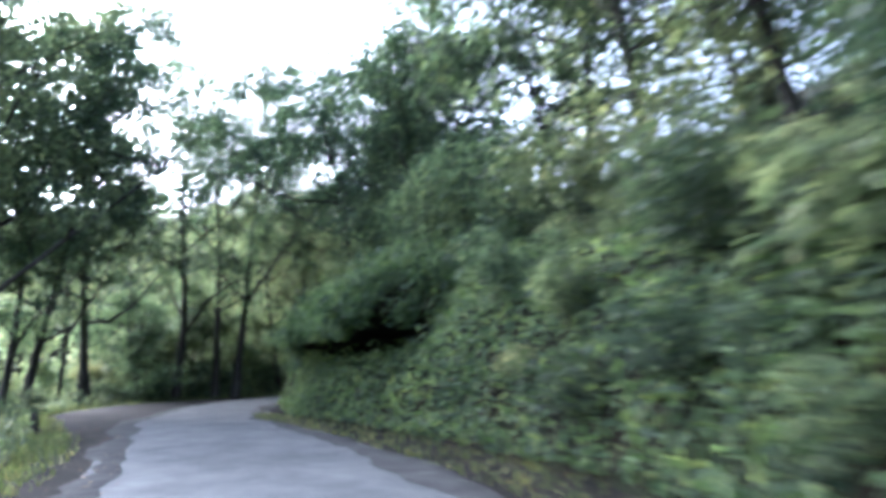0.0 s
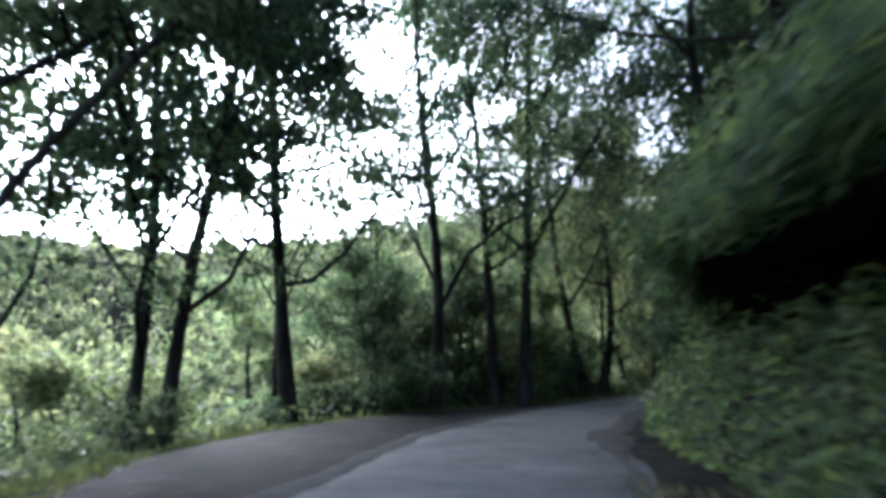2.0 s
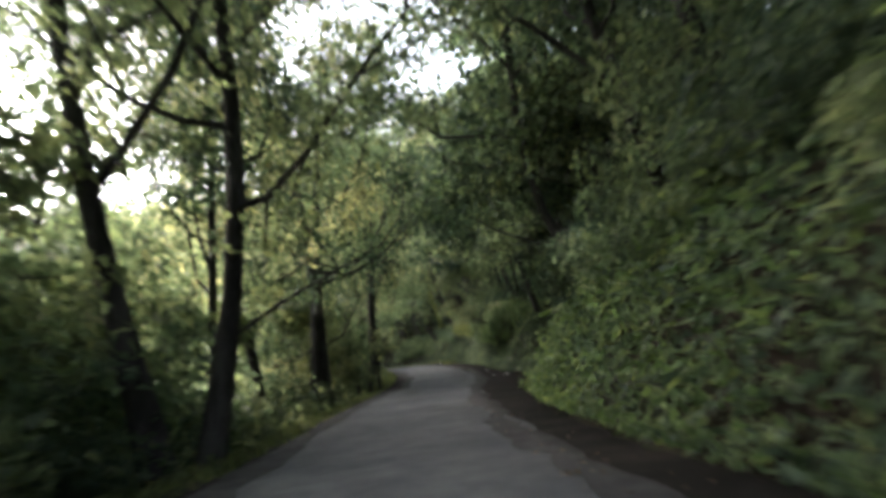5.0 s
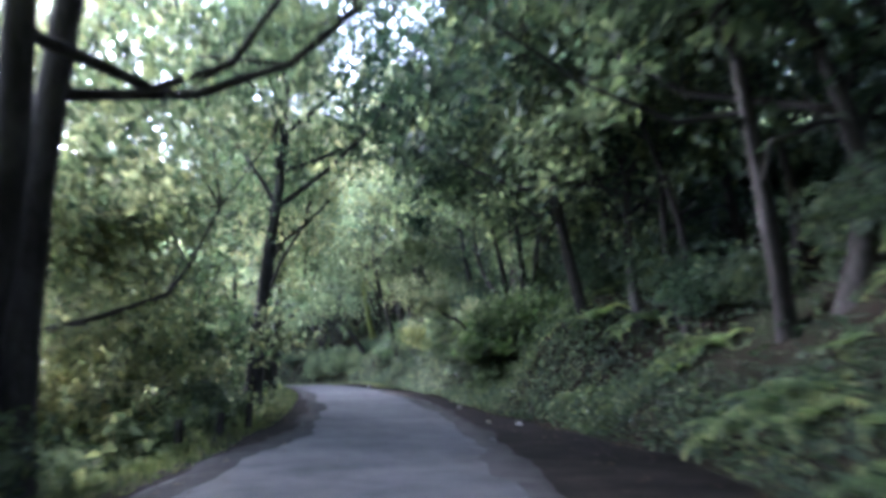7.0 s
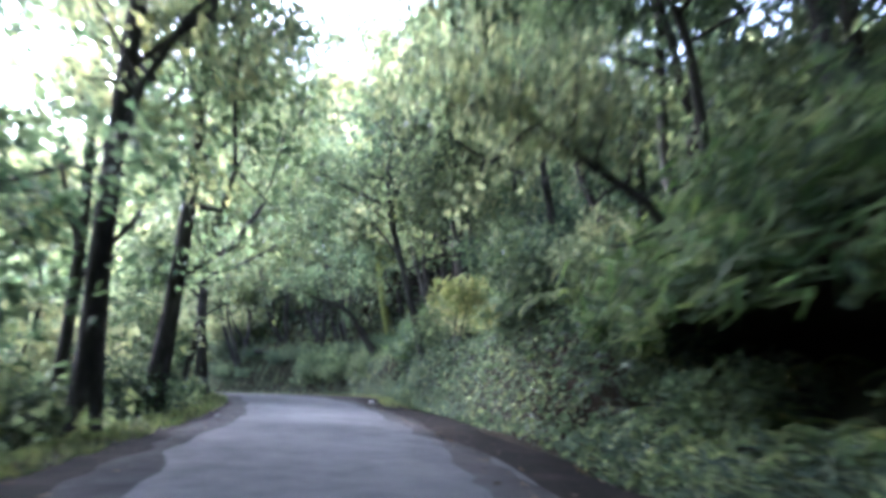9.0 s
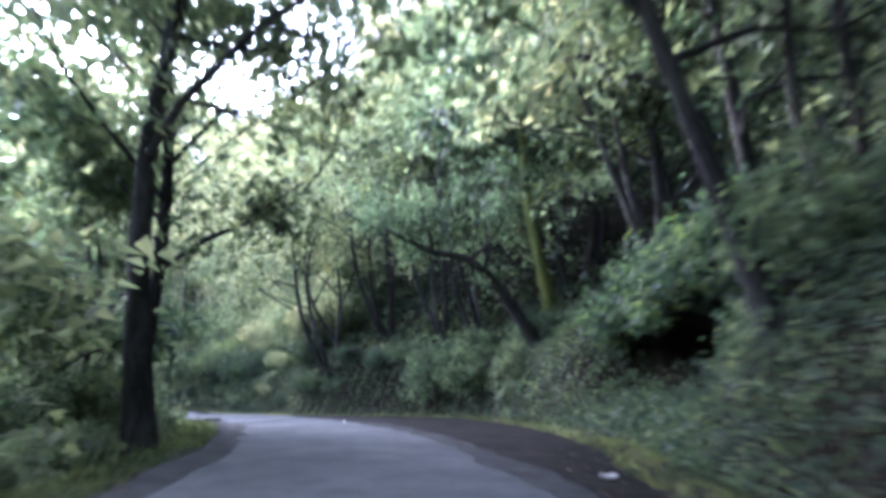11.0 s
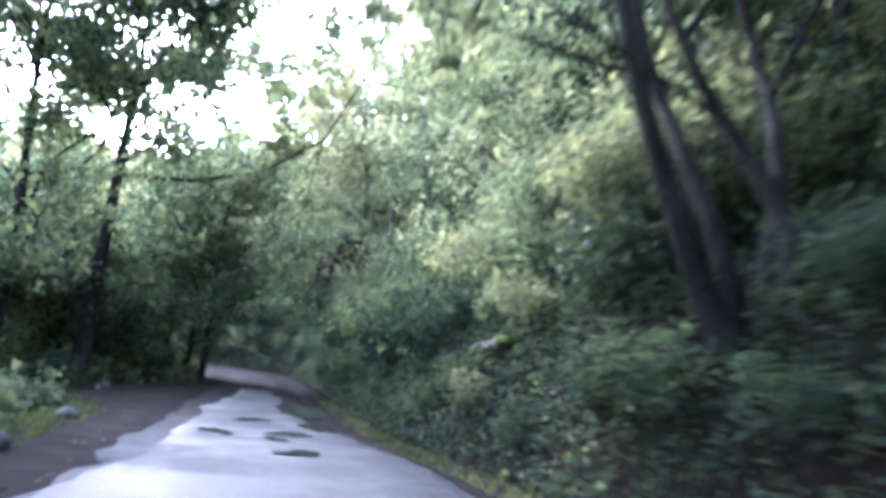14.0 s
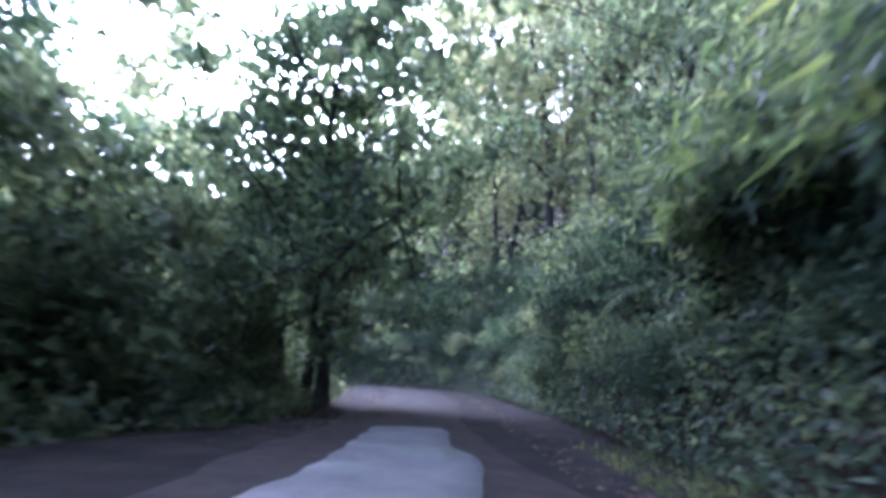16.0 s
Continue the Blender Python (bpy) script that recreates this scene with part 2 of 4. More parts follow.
def spline(pts, step):
    """Catmull-Rom through pts, sampled about every step."""
    p = np.array(pts, float)
    p = np.vstack([2 * p[0] - p[1], p, 2 * p[-1] - p[-2]])
    out = []
    for i in range(1, len(p) - 2):
        n = max(2, int(np.linalg.norm(p[i + 1] - p[i]) / step))
        t = np.arange(n)[:, None] / n
        a, b, c, d = p[i - 1], p[i], p[i + 1], p[i + 2]
        out.append(0.5 * (2 * b + (c - a) * t + (2 * a - 5 * b + 4 * c - d) * t * t + (3 * b - a - 3 * c + d) * t ** 3))
    return np.vstack(out + [p[-2:-1]])


LINE = spline(ROAD, 0.5)
TANG = np.gradient(LINE, axis=0)[:, :2]
TANG /= np.linalg.norm(TANG, axis=1)[:, None]
ALONG = np.r_[0, np.cumsum(np.linalg.norm(np.diff(LINE[:, :2], axis=0), axis=1))]


def road_at(x, y):
    """Distance along the road, offset to its right, the road's height there and its y."""
    x, y = np.atleast_1d(np.asarray(x, float)).ravel(), np.atleast_1d(np.asarray(y, float)).ravel()
    s, d, z, ry = np.empty_like(x), np.empty_like(x), np.empty_like(x), np.empty_like(x)
    for a in range(0, len(x), 4000):
        q = np.stack([x[a:a + 4000], y[a:a + 4000]], -1)
        i = ((q[:, None] - LINE[None, :, :2]) ** 2).sum(-1).argmin(1)
        v = q - LINE[i, :2]
        f = (v * TANG[i]).sum(-1)
        side = v[:, 0] * TANG[i, 1] - v[:, 1] * TANG[i, 0]
        far = np.hypot(v[:, 0], v[:, 1])
        s[a:a + 4000], z[a:a + 4000] = ALONG[i] + f, LINE[i, 2] + 0 * f
        d[a:a + 4000], ry[a:a + 4000] = np.sign(side + 1e-9) * far, LINE[i, 1]
    return s, d, z, ry


def wave(x, y, k, seed):
    r = np.random.RandomState(seed)
    out = 0
    for j in range(6):
        a, ph, f = r.uniform(0, 6.28), r.uniform(0, 6.28), k * r.uniform(0.6, 1.7)
        out = out + np.sin((x * np.cos(a) + y * np.sin(a)) * f + ph)
    return out / 3.5


HALF = 2.1
SHELF = [(-40, 3.2), (6, 3.3), (14, 3.5), (18, 3.9), (21, 4.6), (24, 5.7), (27, 6.7), (34, 7.0), (39, 6.4), (43, 4.6), (46, 3.5), (50, 3.1), (55, 2.9), (62, 2.9), (68, 3.0), (72, 3.5), (80, 3.4), (90, 3.1), (100, 2.9), (110, 2.9), (119, 3.0), (124, 3.6), (130, 3.7), (134, 4.8), (137, 4.4), (139.5, 3.0), (142, 2.3), (150, 2.5), (160, 3.5), (200, 4.0)]
FOOT = [(-40, 3.8), (6, 3.7), (16, 3.4), (24, 3.0), (40, 3.0), (56, 3.3), (62, 3.8), (68, 4.6), (73, 4.1), (77, 3.4), (80, 3.2), (90, 3.4), (96, 3.5), (99, 3.9), (101, 4.5), (104, 5.1), (106, 5.6), (110, 6.3), (113, 6.8), (116, 6.6), (118, 5.9), (120, 5.0), (122, 3.9), (124, 3.3), (130, 3.0), (142, 3.2), (200, 3.2)]
BANK = [(0, 0), (0.15, 0.25), (0.6, 1.45), (1.1, 2.5), (2, 3.2), (5, 4.7), (11, 8.0), (27, 16), (57, 30), (120, 52), (300, 95), (900, 150), (3000, 180)]
UNDERCUT = [(0, 0), (0.3, 0.6), (0.8, 1.5), (1.3, 1.8), (2.2, 1.9), (2.5, 3.5), (5, 4.9), (11, 8.0), (27, 16), (57, 30), (120, 52), (300, 95), (900, 150), (3000, 180)]
BURROW = [(0, 0), (0.5, 0.3), (1.3, 0.6), (2.3, 0.8), (2.6, 2.8), (5, 4.5), (11, 8.0), (27, 16), (57, 30), (120, 52), (300, 95), (900, 150), (3000, 180)]
SLOPE = [(0, 0), (0.4, 0.3), (1.5, 1.1), (3, 2.4), (5, 3.9), (11, 8.3), (27, 17), (57, 30), (120, 52), (300, 95), (900, 150), (3000, 180)]
HOLLOWS = [(12, 0), (14.5, 1), (28, 1), (30.5, 0), (76.5, 0), (78, 1), (84, 1), (85.5, 0), (99, 0), (101, 1), (106, 1), (108, 0), (131, 0), (133, 1), (138, 1), (140, 0)]   # where the bank is undercut
SLOPES = [(57, 0), (61, 1), (73, 1), (77, 0)]   # where it is a plain slope
DROP = [(0, 0), (0.8, -0.25), (3, -1.7), (7, -4.3), (17, -10), (42, -22), (90, -30), (125, -26), (200, 4), (320, 50), (500, 85), (900, 115), (3000, 150)]


def shelf(y):
    return np.interp(y, *np.array(SHELF).T)


def foot(y):
    return np.interp(y, *np.array(FOOT).T)


def ground(x, y):
    x, y = np.atleast_1d(np.asarray(x, float)).ravel(), np.atleast_1d(np.asarray(y, float)).ravel()
    s, d, z, ry = road_at(x, y)
    # past either end of the road the bank passes round into the drop
    past = np.maximum(s - ALONG[-1], -s)
    turn = np.arctan2(np.sign(d) * np.sqrt(np.maximum(d * d - past * past, 0)), np.maximum(past, 1e-6)) / np.pi + 0.5
    wu, ws = np.interp(ry, *np.array(HOLLOWS).T), np.interp(ry, *np.array(SLOPES).T)
    right = (1 - wu - ws) * np.interp(d - foot(ry), *np.array(BANK).T) + wu * np.where((ry > 70) & (ry < 125), np.interp(d - foot(ry), *np.array(BURROW).T), np.interp(d - foot(ry), *np.array(UNDERCUT).T)) + ws * np.interp(d - foot(ry), *np.array(SLOPE).T)
    left = np.interp(-d - shelf(ry), *np.array(DROP).T)
    off = np.abs(d)
    edge = np.where(d > 0, d - foot(ry), -d - shelf(ry))
    rough = np.clip((edge + 0.3) / 2, 0, 1)
    h = np.where(d > 0, right, left)
    far = np.abs(d)
    fan = turn * np.interp(far - foot(ry), *np.array(BANK).T) + (1 - turn) * np.interp(far - shelf(ry), *np.array(DROP).T)
    h = np.where(past > 0, fan, h)
    return z + h - 0.03 * (off > HALF) + rough * (0.2 * wave(x, y, 1.1, 3) + 0.1 * wave(x, y, 3.0, 4)) + np.clip((off - 60) / 200, 0, 1) * 14 * wave(x, y, 0.016, 5)


def gz(x, y):
    return float(ground(x, y)[0])


# ---- mesh helpers ----
def mesh(name, verts, faces, material, smooth=True):
    me = bpy.data.meshes.new(name)
    me.from_pydata([tuple(v) for v in verts], [], [tuple(f) for f in faces])
    me.materials.append(material)
    if smooth:
        me.shade_smooth()
    return me


def blades(name, v, material):
    """A mesh of loose faces, from an array of faces x corners x 3."""
    n, k = v.shape[:2]
    me = bpy.data.meshes.new(name)
    me.vertices.add(k * n)
    me.vertices.foreach_set("co", np.ascontiguousarray(v, np.float32).ravel())
    me.loops.add(k * n)
    me.loops.foreach_set("vertex_index", np.arange(k * n, dtype=np.int32))
    me.polygons.add(n)
    me.polygons.foreach_set("loop_start", np.arange(0, k * n, k, dtype=np.int32))
    me.update(calc_edges=True)
    me.materials.append(material)
    return me


def unit(v):
    return v / (np.linalg.norm(v, axis=-1, keepdims=True) + 1e-9)


def leaves(rng, centres, out, length, width, droop=0.3, corners=3):
    """Leaf blades at centres, turned at random and somewhat outwards and down: pointed quads or, farther off, triangles."""
    n = len(centres)
    ax = unit(rng.normal(size=(n, 3)) + 0.7 * out - np.array([0, 0, droop]))
    sd = unit(np.cross(ax, rng.normal(size=(n, 3)) * 0.7 + np.array([0, 0, 1.0])))
    up = np.cross(sd, ax)
    ln = (length * rng.uniform(0.6, 1.4, n))[:, None]
    wd = (width * rng.uniform(0.7, 1.3, n))[:, None]
    a = centres
    if corners == 3:
        w = rng.uniform(-0.3, 0.3, n)[:, None]
        return np.stack([a + ax * ln * 0.6, a - ax * ln * 0.4 + sd * wd * (0.5 + w), a - ax * ln * 0.3 - sd * wd * (0.5 - w)], 1)
    return np.stack([a, a + ax * ln * 0.45 + sd * wd * 0.5 + up * wd * 0.12, a + ax * ln - up * ln * 0.1, a + ax * ln * 0.45 - sd * wd * 0.5 + up * wd * 0.12], 1)


def tube(pts, radii, sides=7):
    """Rings round a bent line; returns vertices and faces."""
    p = np.array(pts, float)
    t = unit(np.gradient(p, axis=0))
    ref = np.array([0.31, 0.95, 0.05])
    a = unit(np.cross(t, ref))
    b = np.cross(t, a)
    ang = np.arange(sides) * 2 * np.pi / sides
    ring = np.cos(ang)[None, :, None] * a[:, None] + np.sin(ang)[None, :, None] * b[:, None]
    v = (p[:, None] + ring * np.array(radii)[:, None, None]).reshape(-1, 3)
    f = [(i * sides + k, i * sides + (k + 1) % sides, (i + 1) * sides + (k + 1) % sides, (i + 1) * sides + k) for i in range(len(p) - 1) for k in range(sides)]
    f.append(tuple(range(len(v) - sides, len(v))))
    return v, f


def joined(name, tubes, material):
    vs, fs, k = [], [], 0
    for v, f in tubes:
        vs.append(v)
        fs += [tuple(i + k for i in q) for q in f]
        k += len(v)
    return mesh(name, np.vstack(vs), fs, material)


def part(name, me, parent, label=""):
    ob = new(name, me)
    ob.parent = parent
    if label:
        tagged(ob, label)
    return ob


def bent(rng, a, b, bend, n):
    """A line from a to b that wanders by bend times its length."""
    a, b = np.array(a, float), np.array(b, float)
    t = np.linspace(0, 1, n)[:, None]
    ln = np.linalg.norm(b - a)
    w = rng.normal(size=(2, 3)) * bend * ln
    return a + (b - a) * t + np.sin(np.pi * t) * w[0] + np.sin(2 * np.pi * t) * w[1] * 0.5


def tree(name, seed, height, radius, stems=1, lean=(0, 0), spread=3.0, low=0.4, limbs=9, leaf_count=5000, leaf=0.16, splay=0.5, material=None, bark=None, clump=1.0, rise=1.0, bend=0.035):
    """A broadleaf tree at the origin: trunk (or several stems), limbs, twigs and a crown in clumps."""
    rng = np.random.RandomState(seed)
    thing = new(name)
    tips = []
    for k in range(stems):
        a = 6.28 * k / stems + rng.uniform(0, 1)
        sp = splay * spread * (0.4 if stems > 1 else 0.0)
        foot = np.array([math.cos(a), math.sin(a), 0]) * (radius * 0.9 if stems > 1 else 0) + np.array([0, 0, -0.4])
        hh = height * rng.uniform(0.8, 1.0) if stems > 1 else height
        top = np.array([lean[0] + math.cos(a) * sp, lean[1] + math.sin(a) * sp, hh * 0.92])
        line = bent(rng, foot, top, bend, 12)
        rr = radius * (0.75 if stems > 1 else 1.0)
        rad = rr * (1 - np.linspace(0, 1, 12)) ** 0.75 * 0.85 + 0.02
        rad[0] = rr * 1.45
        rad[1] = rr * 1.02
        v, f = tube(line, rad, 9)
        part("trunk", joined("trunk", [(v, f)], bark or BARK), thing)
        for j in range(limbs if stems == 1 else max(3, limbs // stems + 1)):
            u = low + (0.98 - low) * (j + rng.uniform(0, 0.9)) / max(1, (limbs if stems == 1 else limbs // stems + 1))
            i = min(10, int(u * 11))
            base = line[i] * (1 - (u * 11 - i)) + line[i + 1] * (u * 11 - i)
            az = j * 2.4 + rng.uniform(-0.6, 0.6) + k
            ln = spread * (1.15 - 0.6 * (u - low) / (1 - low)) * rng.uniform(0.7, 1.1)
            end = base + np.array([math.cos(az) * ln, math.sin(az) * ln, ln * rng.uniform(0.5, 1.1) * rise])
            lim = bent(rng, base, end, 0.1, 6)
            r0 = max(0.025, rad[i] * 0.5)
            pieces = [tube(lim, np.linspace(r0, 0.012, 6), 5)]
            for q in range(6):
                w = rng.uniform(0.35, 1.0)
                b0 = lim[min(5, int(w * 5))]
                e0 = b0 + rng.normal(size=3) * ln * 0.28 + np.array([0, 0, ln * 0.08])
                pieces.append(tube(bent(rng, b0, e0, 0.1, 2), np.linspace(r0 * 0.4, 0.006, 2), 3))
                tips += [e0, (b0 + e0) / 2]
            tips.append(end)
            part("branch", joined("branch", pieces, bark or BARK), thing)
        tips.append(line[-1])
    tips = np.array(tips)
    i = rng.randint(0, len(tips), leaf_count)
    size = rng.uniform(0.6, 1.25, len(tips))[i][:, None] * clump
    off = unit(rng.normal(size=(leaf_count, 3))) * rng.uniform(0, 1, (leaf_count, 1)) ** 0.7 * size * np.array([1.0, 1.0, 0.62])
    me = blades("crown", leaves(rng, tips[i] + off, unit(off), leaf, leaf * 0.65), material or LEAF)
    part("crown", me, thing)
    return thing


def shrub(name, seed, width, height, count, leaf=0.12, material=None, droop=0.2, corners=3, lobe_count=9):
    """A bush: several bent stems and a lobed mass of leaves."""
    rng = np.random.RandomState(seed)
    thing = new(name)
    tubes, lobes = [], []
    for k in range(lobe_count):
        a = rng.uniform(0, 6.28)
        e = np.array([math.cos(a) * width * 0.42, math.sin(a) * width * 0.42, 0]) * rng.uniform(0.2, 1) + np.array([0, 0, height * rng.uniform(0.35, 0.85)])
        tubes.append(tube(bent(rng, (e[0] * 0.1, e[1] * 0.1, -0.25), e, 0.08, 5), np.linspace(0.03, 0.008, 5), 4))
        lobes.append((e, rng.uniform(0.24, 0.4) * min(width, height)))
    for t in tubes[:2]:
        part("stem", joined("stem", [t], BARK), thing)
    i = rng.randint(0, len(lobes), count)
    c = np.array([q[0] for q in lobes])[i]
    r = np.array([q[1] for q in lobes])[i][:, None]
    dirs = unit(rng.normal(size=(count, 3)))
    off = dirs * r * rng.uniform(0.35, 1.05, (count, 1)) ** 0.6 * np.array([1.1, 1.1, 0.9])
    pts = c + off
    pts[:, 2] = np.maximum(pts[:, 2], 0.02)
    part("foliage", blades("foliage", leaves(rng, pts, dirs, leaf, leaf * 0.65, droop, corners), material or LEAF), thing)
    return thing


# ---- ground and road ----
def land():
    xs = np.unique(np.r_[-np.geomspace(1600, 42, 26) - 9, np.arange(-50, 25, 0.45), np.geomspace(26, 1600, 30)])
    ys = np.unique(np.r_[-np.geomspace(1600, 42, 20), np.arange(-20, 172, 0.55), np.arange(-40, -20, 1.5), 172 + np.geomspace(1.5, 1600, 34)])
    X, Y = np.meshgrid(xs, ys)
    Z = ground(X, Y).reshape(X.shape)
    s, d, z, ry = road_at(X, Y)
    Z = Z - 0.12 * (np.abs(d).reshape(X.shape) < HALF + 0.6)
    nx = len(xs)
    faces = [(j * nx + i, j * nx + i + 1, (j + 1) * nx + i + 1, (j + 1) * nx + i) for j in range(len(ys) - 1) for i in range(nx - 1)]
    ob = new("ground", mesh("ground", np.stack([X, Y, Z], -1).reshape(-1, 3), faces, SOIL))
    tagged(ob, "leaf-littered forest soil sloping across the valley side", "ground", kind="structure")


land()


SIDE = np.stack([TANG[:, 1], -TANG[:, 0]], -1)


def strip(name, offs, heights, material, wob=0.0, seed=0):
    """A strip along the road: offsets to its right (numbers or one for each step) and heights over it."""
    n = len(LINE)
    cols = []
    for k, (o, h) in enumerate(zip(offs, heights)):
        w = 0
        if k in (0, 1, len(offs) - 2, len(offs) - 1):
            g = seed + (k > 2) * 20
            w = wob * (wave(ALONG, 0 * ALONG, 0.9, g) + 0.6 * wave(ALONG, 0 * ALONG, 3.1, g + 1) + 0.3 * wave(ALONG, 0 * ALONG, 8.0, g + 2))
        cols.append(np.c_[LINE[:, :2] + SIDE * (np.ones(n) * o + w)[:, None], LINE[:, 2] + h])
    v = np.stack(cols, 1)
    k = len(offs)
    f = [(i * k + j + 1, i * k + j, (i + 1) * k + j, (i + 1) * k + j + 1) for i in range(n - 1) for j in range(k - 1)]
    return new(name, mesh(name, v.reshape(-1, 3), f, material))


sh, ft = -shelf(LINE[:, 1]) + 0.5, foot(LINE[:, 1]) - 0.15
tagged(strip("verge", [sh - 0.5, sh, -1.8, 0, 1.8, ft, ft + 0.35], [-0.35, -0.005, -0.015, -0.015, -0.015, 0.0, -0.35], DIRT, 0.22, 2), "bare grey-brown dirt verge scattered with leaf litter", "verge", kind="structure")
WASH = rough_material("washed_dirt", [(0.3, (0.022, 0.021, 0.02)), (0.5, (0.042, 0.041, 0.039)), (0.7, (0.07, 0.068, 0.064))], 2.2, 30.0, 0.5, 0.95)
lane = np.interp(LINE[:, 1], [126, 134, 140], [HALF, 1.7, 1.15])
tagged(strip("road", [-lane - 0.05, -lane + 0.05, -lane * 0.5, 0 * lane, lane * 0.5, lane - 0.05, lane + 0.05], [-0.05, 0.005, 0.025, 0.035, 0.025, 0.005, -0.05], ASPHALT, 0.12, 5), "narrow worn grey asphalt lane with ragged edges", "road", kind="structure")

sunk = np.interp(LINE[:, 1], [121, 126], [0, -0.3])
for side in (-1, 1):   # dirt washed over the edges of the asphalt
    wash = strip("road_edge", [side * (lane - 0.5), side * (lane - 0.42), side * (lane - 0.1), side * (lane + 0.12), side * (lane + 0.2)][::side], [h + sunk for h in (-0.005, 0.017, 0.012, 0.004, -0.04)][::side], WASH, 0.17, 7 if side > 0 else 37)
    tagged(wash, "grit and dirt washed over the edge of the asphalt", "road edge", kind="structure")
left = np.interp(LINE[:, 1], [114, 118, 123, 127, 131, 134, 137, 139.8], [-1.7, -1.7, -1.95, -1.5, -1.4, -1.15, -0.6, -0.2])
right = np.interp(LINE[:, 1], [114, 117, 121, 126, 129, 131.5, 134, 137, 139.8], [-0.6, 0.9, 2.0, 2.1, 1.9, 0.9, 0.6, 1.05, 0.7])


def slab():
    """Worn concrete laid over the lane, ragged at its edges."""
    keep = np.where((LINE[:, 1] > 114) & (LINE[:, 1] < 140.2))[0]
    i = np.repeat(keep, 2)[:-1]
    t = np.tile([0.0, 0.5], len(keep))[:-1]
    j = np.minimum(i + 1, len(LINE) - 1)
    mix = lambda a: (a[i].T * (1 - t) + a[j].T * t).T
    base, sd, al, lo, hi = mix(LINE), mix(SIDE), mix(ALONG), mix(left), mix(right)
    jag = lambda s: 0.16 * wave(al, 0 * al, 1.7, s) + 0.1 * wave(al, 0 * al, 5.0, s + 1)
    lo, hi = lo + jag(70), hi + jag(80)
    cols = []
    for u, h in ((0, -0.03), (0.02, 0.012), (0.25, 0.0145), (0.5, 0.016), (0.75, 0.0145), (0.98, 0.012), (1, -0.03)):
        d = lo + (hi - lo) * u
        cols.append(np.c_[base[:, :2] + sd * d[:, None], base[:, 2] + h + np.interp(np.abs(d), [0, 1, 2.05], [0.035, 0.025, 0.005])])
    v, k = np.stack(cols, 1), 7
    f = [(a * k + b + 1, a * k + b, (a + 1) * k + b, (a + 1) * k + b + 1) for a in range(len(i) - 1) for b in range(k - 1)]
    tagged(new("concrete_slab", mesh("concrete_slab", v.reshape(-1, 3), f, CONCRETE)), "pale worn damp concrete laid over the lane", "road", kind="structure")


slab()

# ---- trees that stand singly along the road ----
def put(thing, x, y, turn=0, size=1.0, sink=0.0):
    thing.matrix_basis = pose(x, y, gz(x, y) - sink, 0, 0, turn) @ Matrix.Scale(size, 4)
    return thing


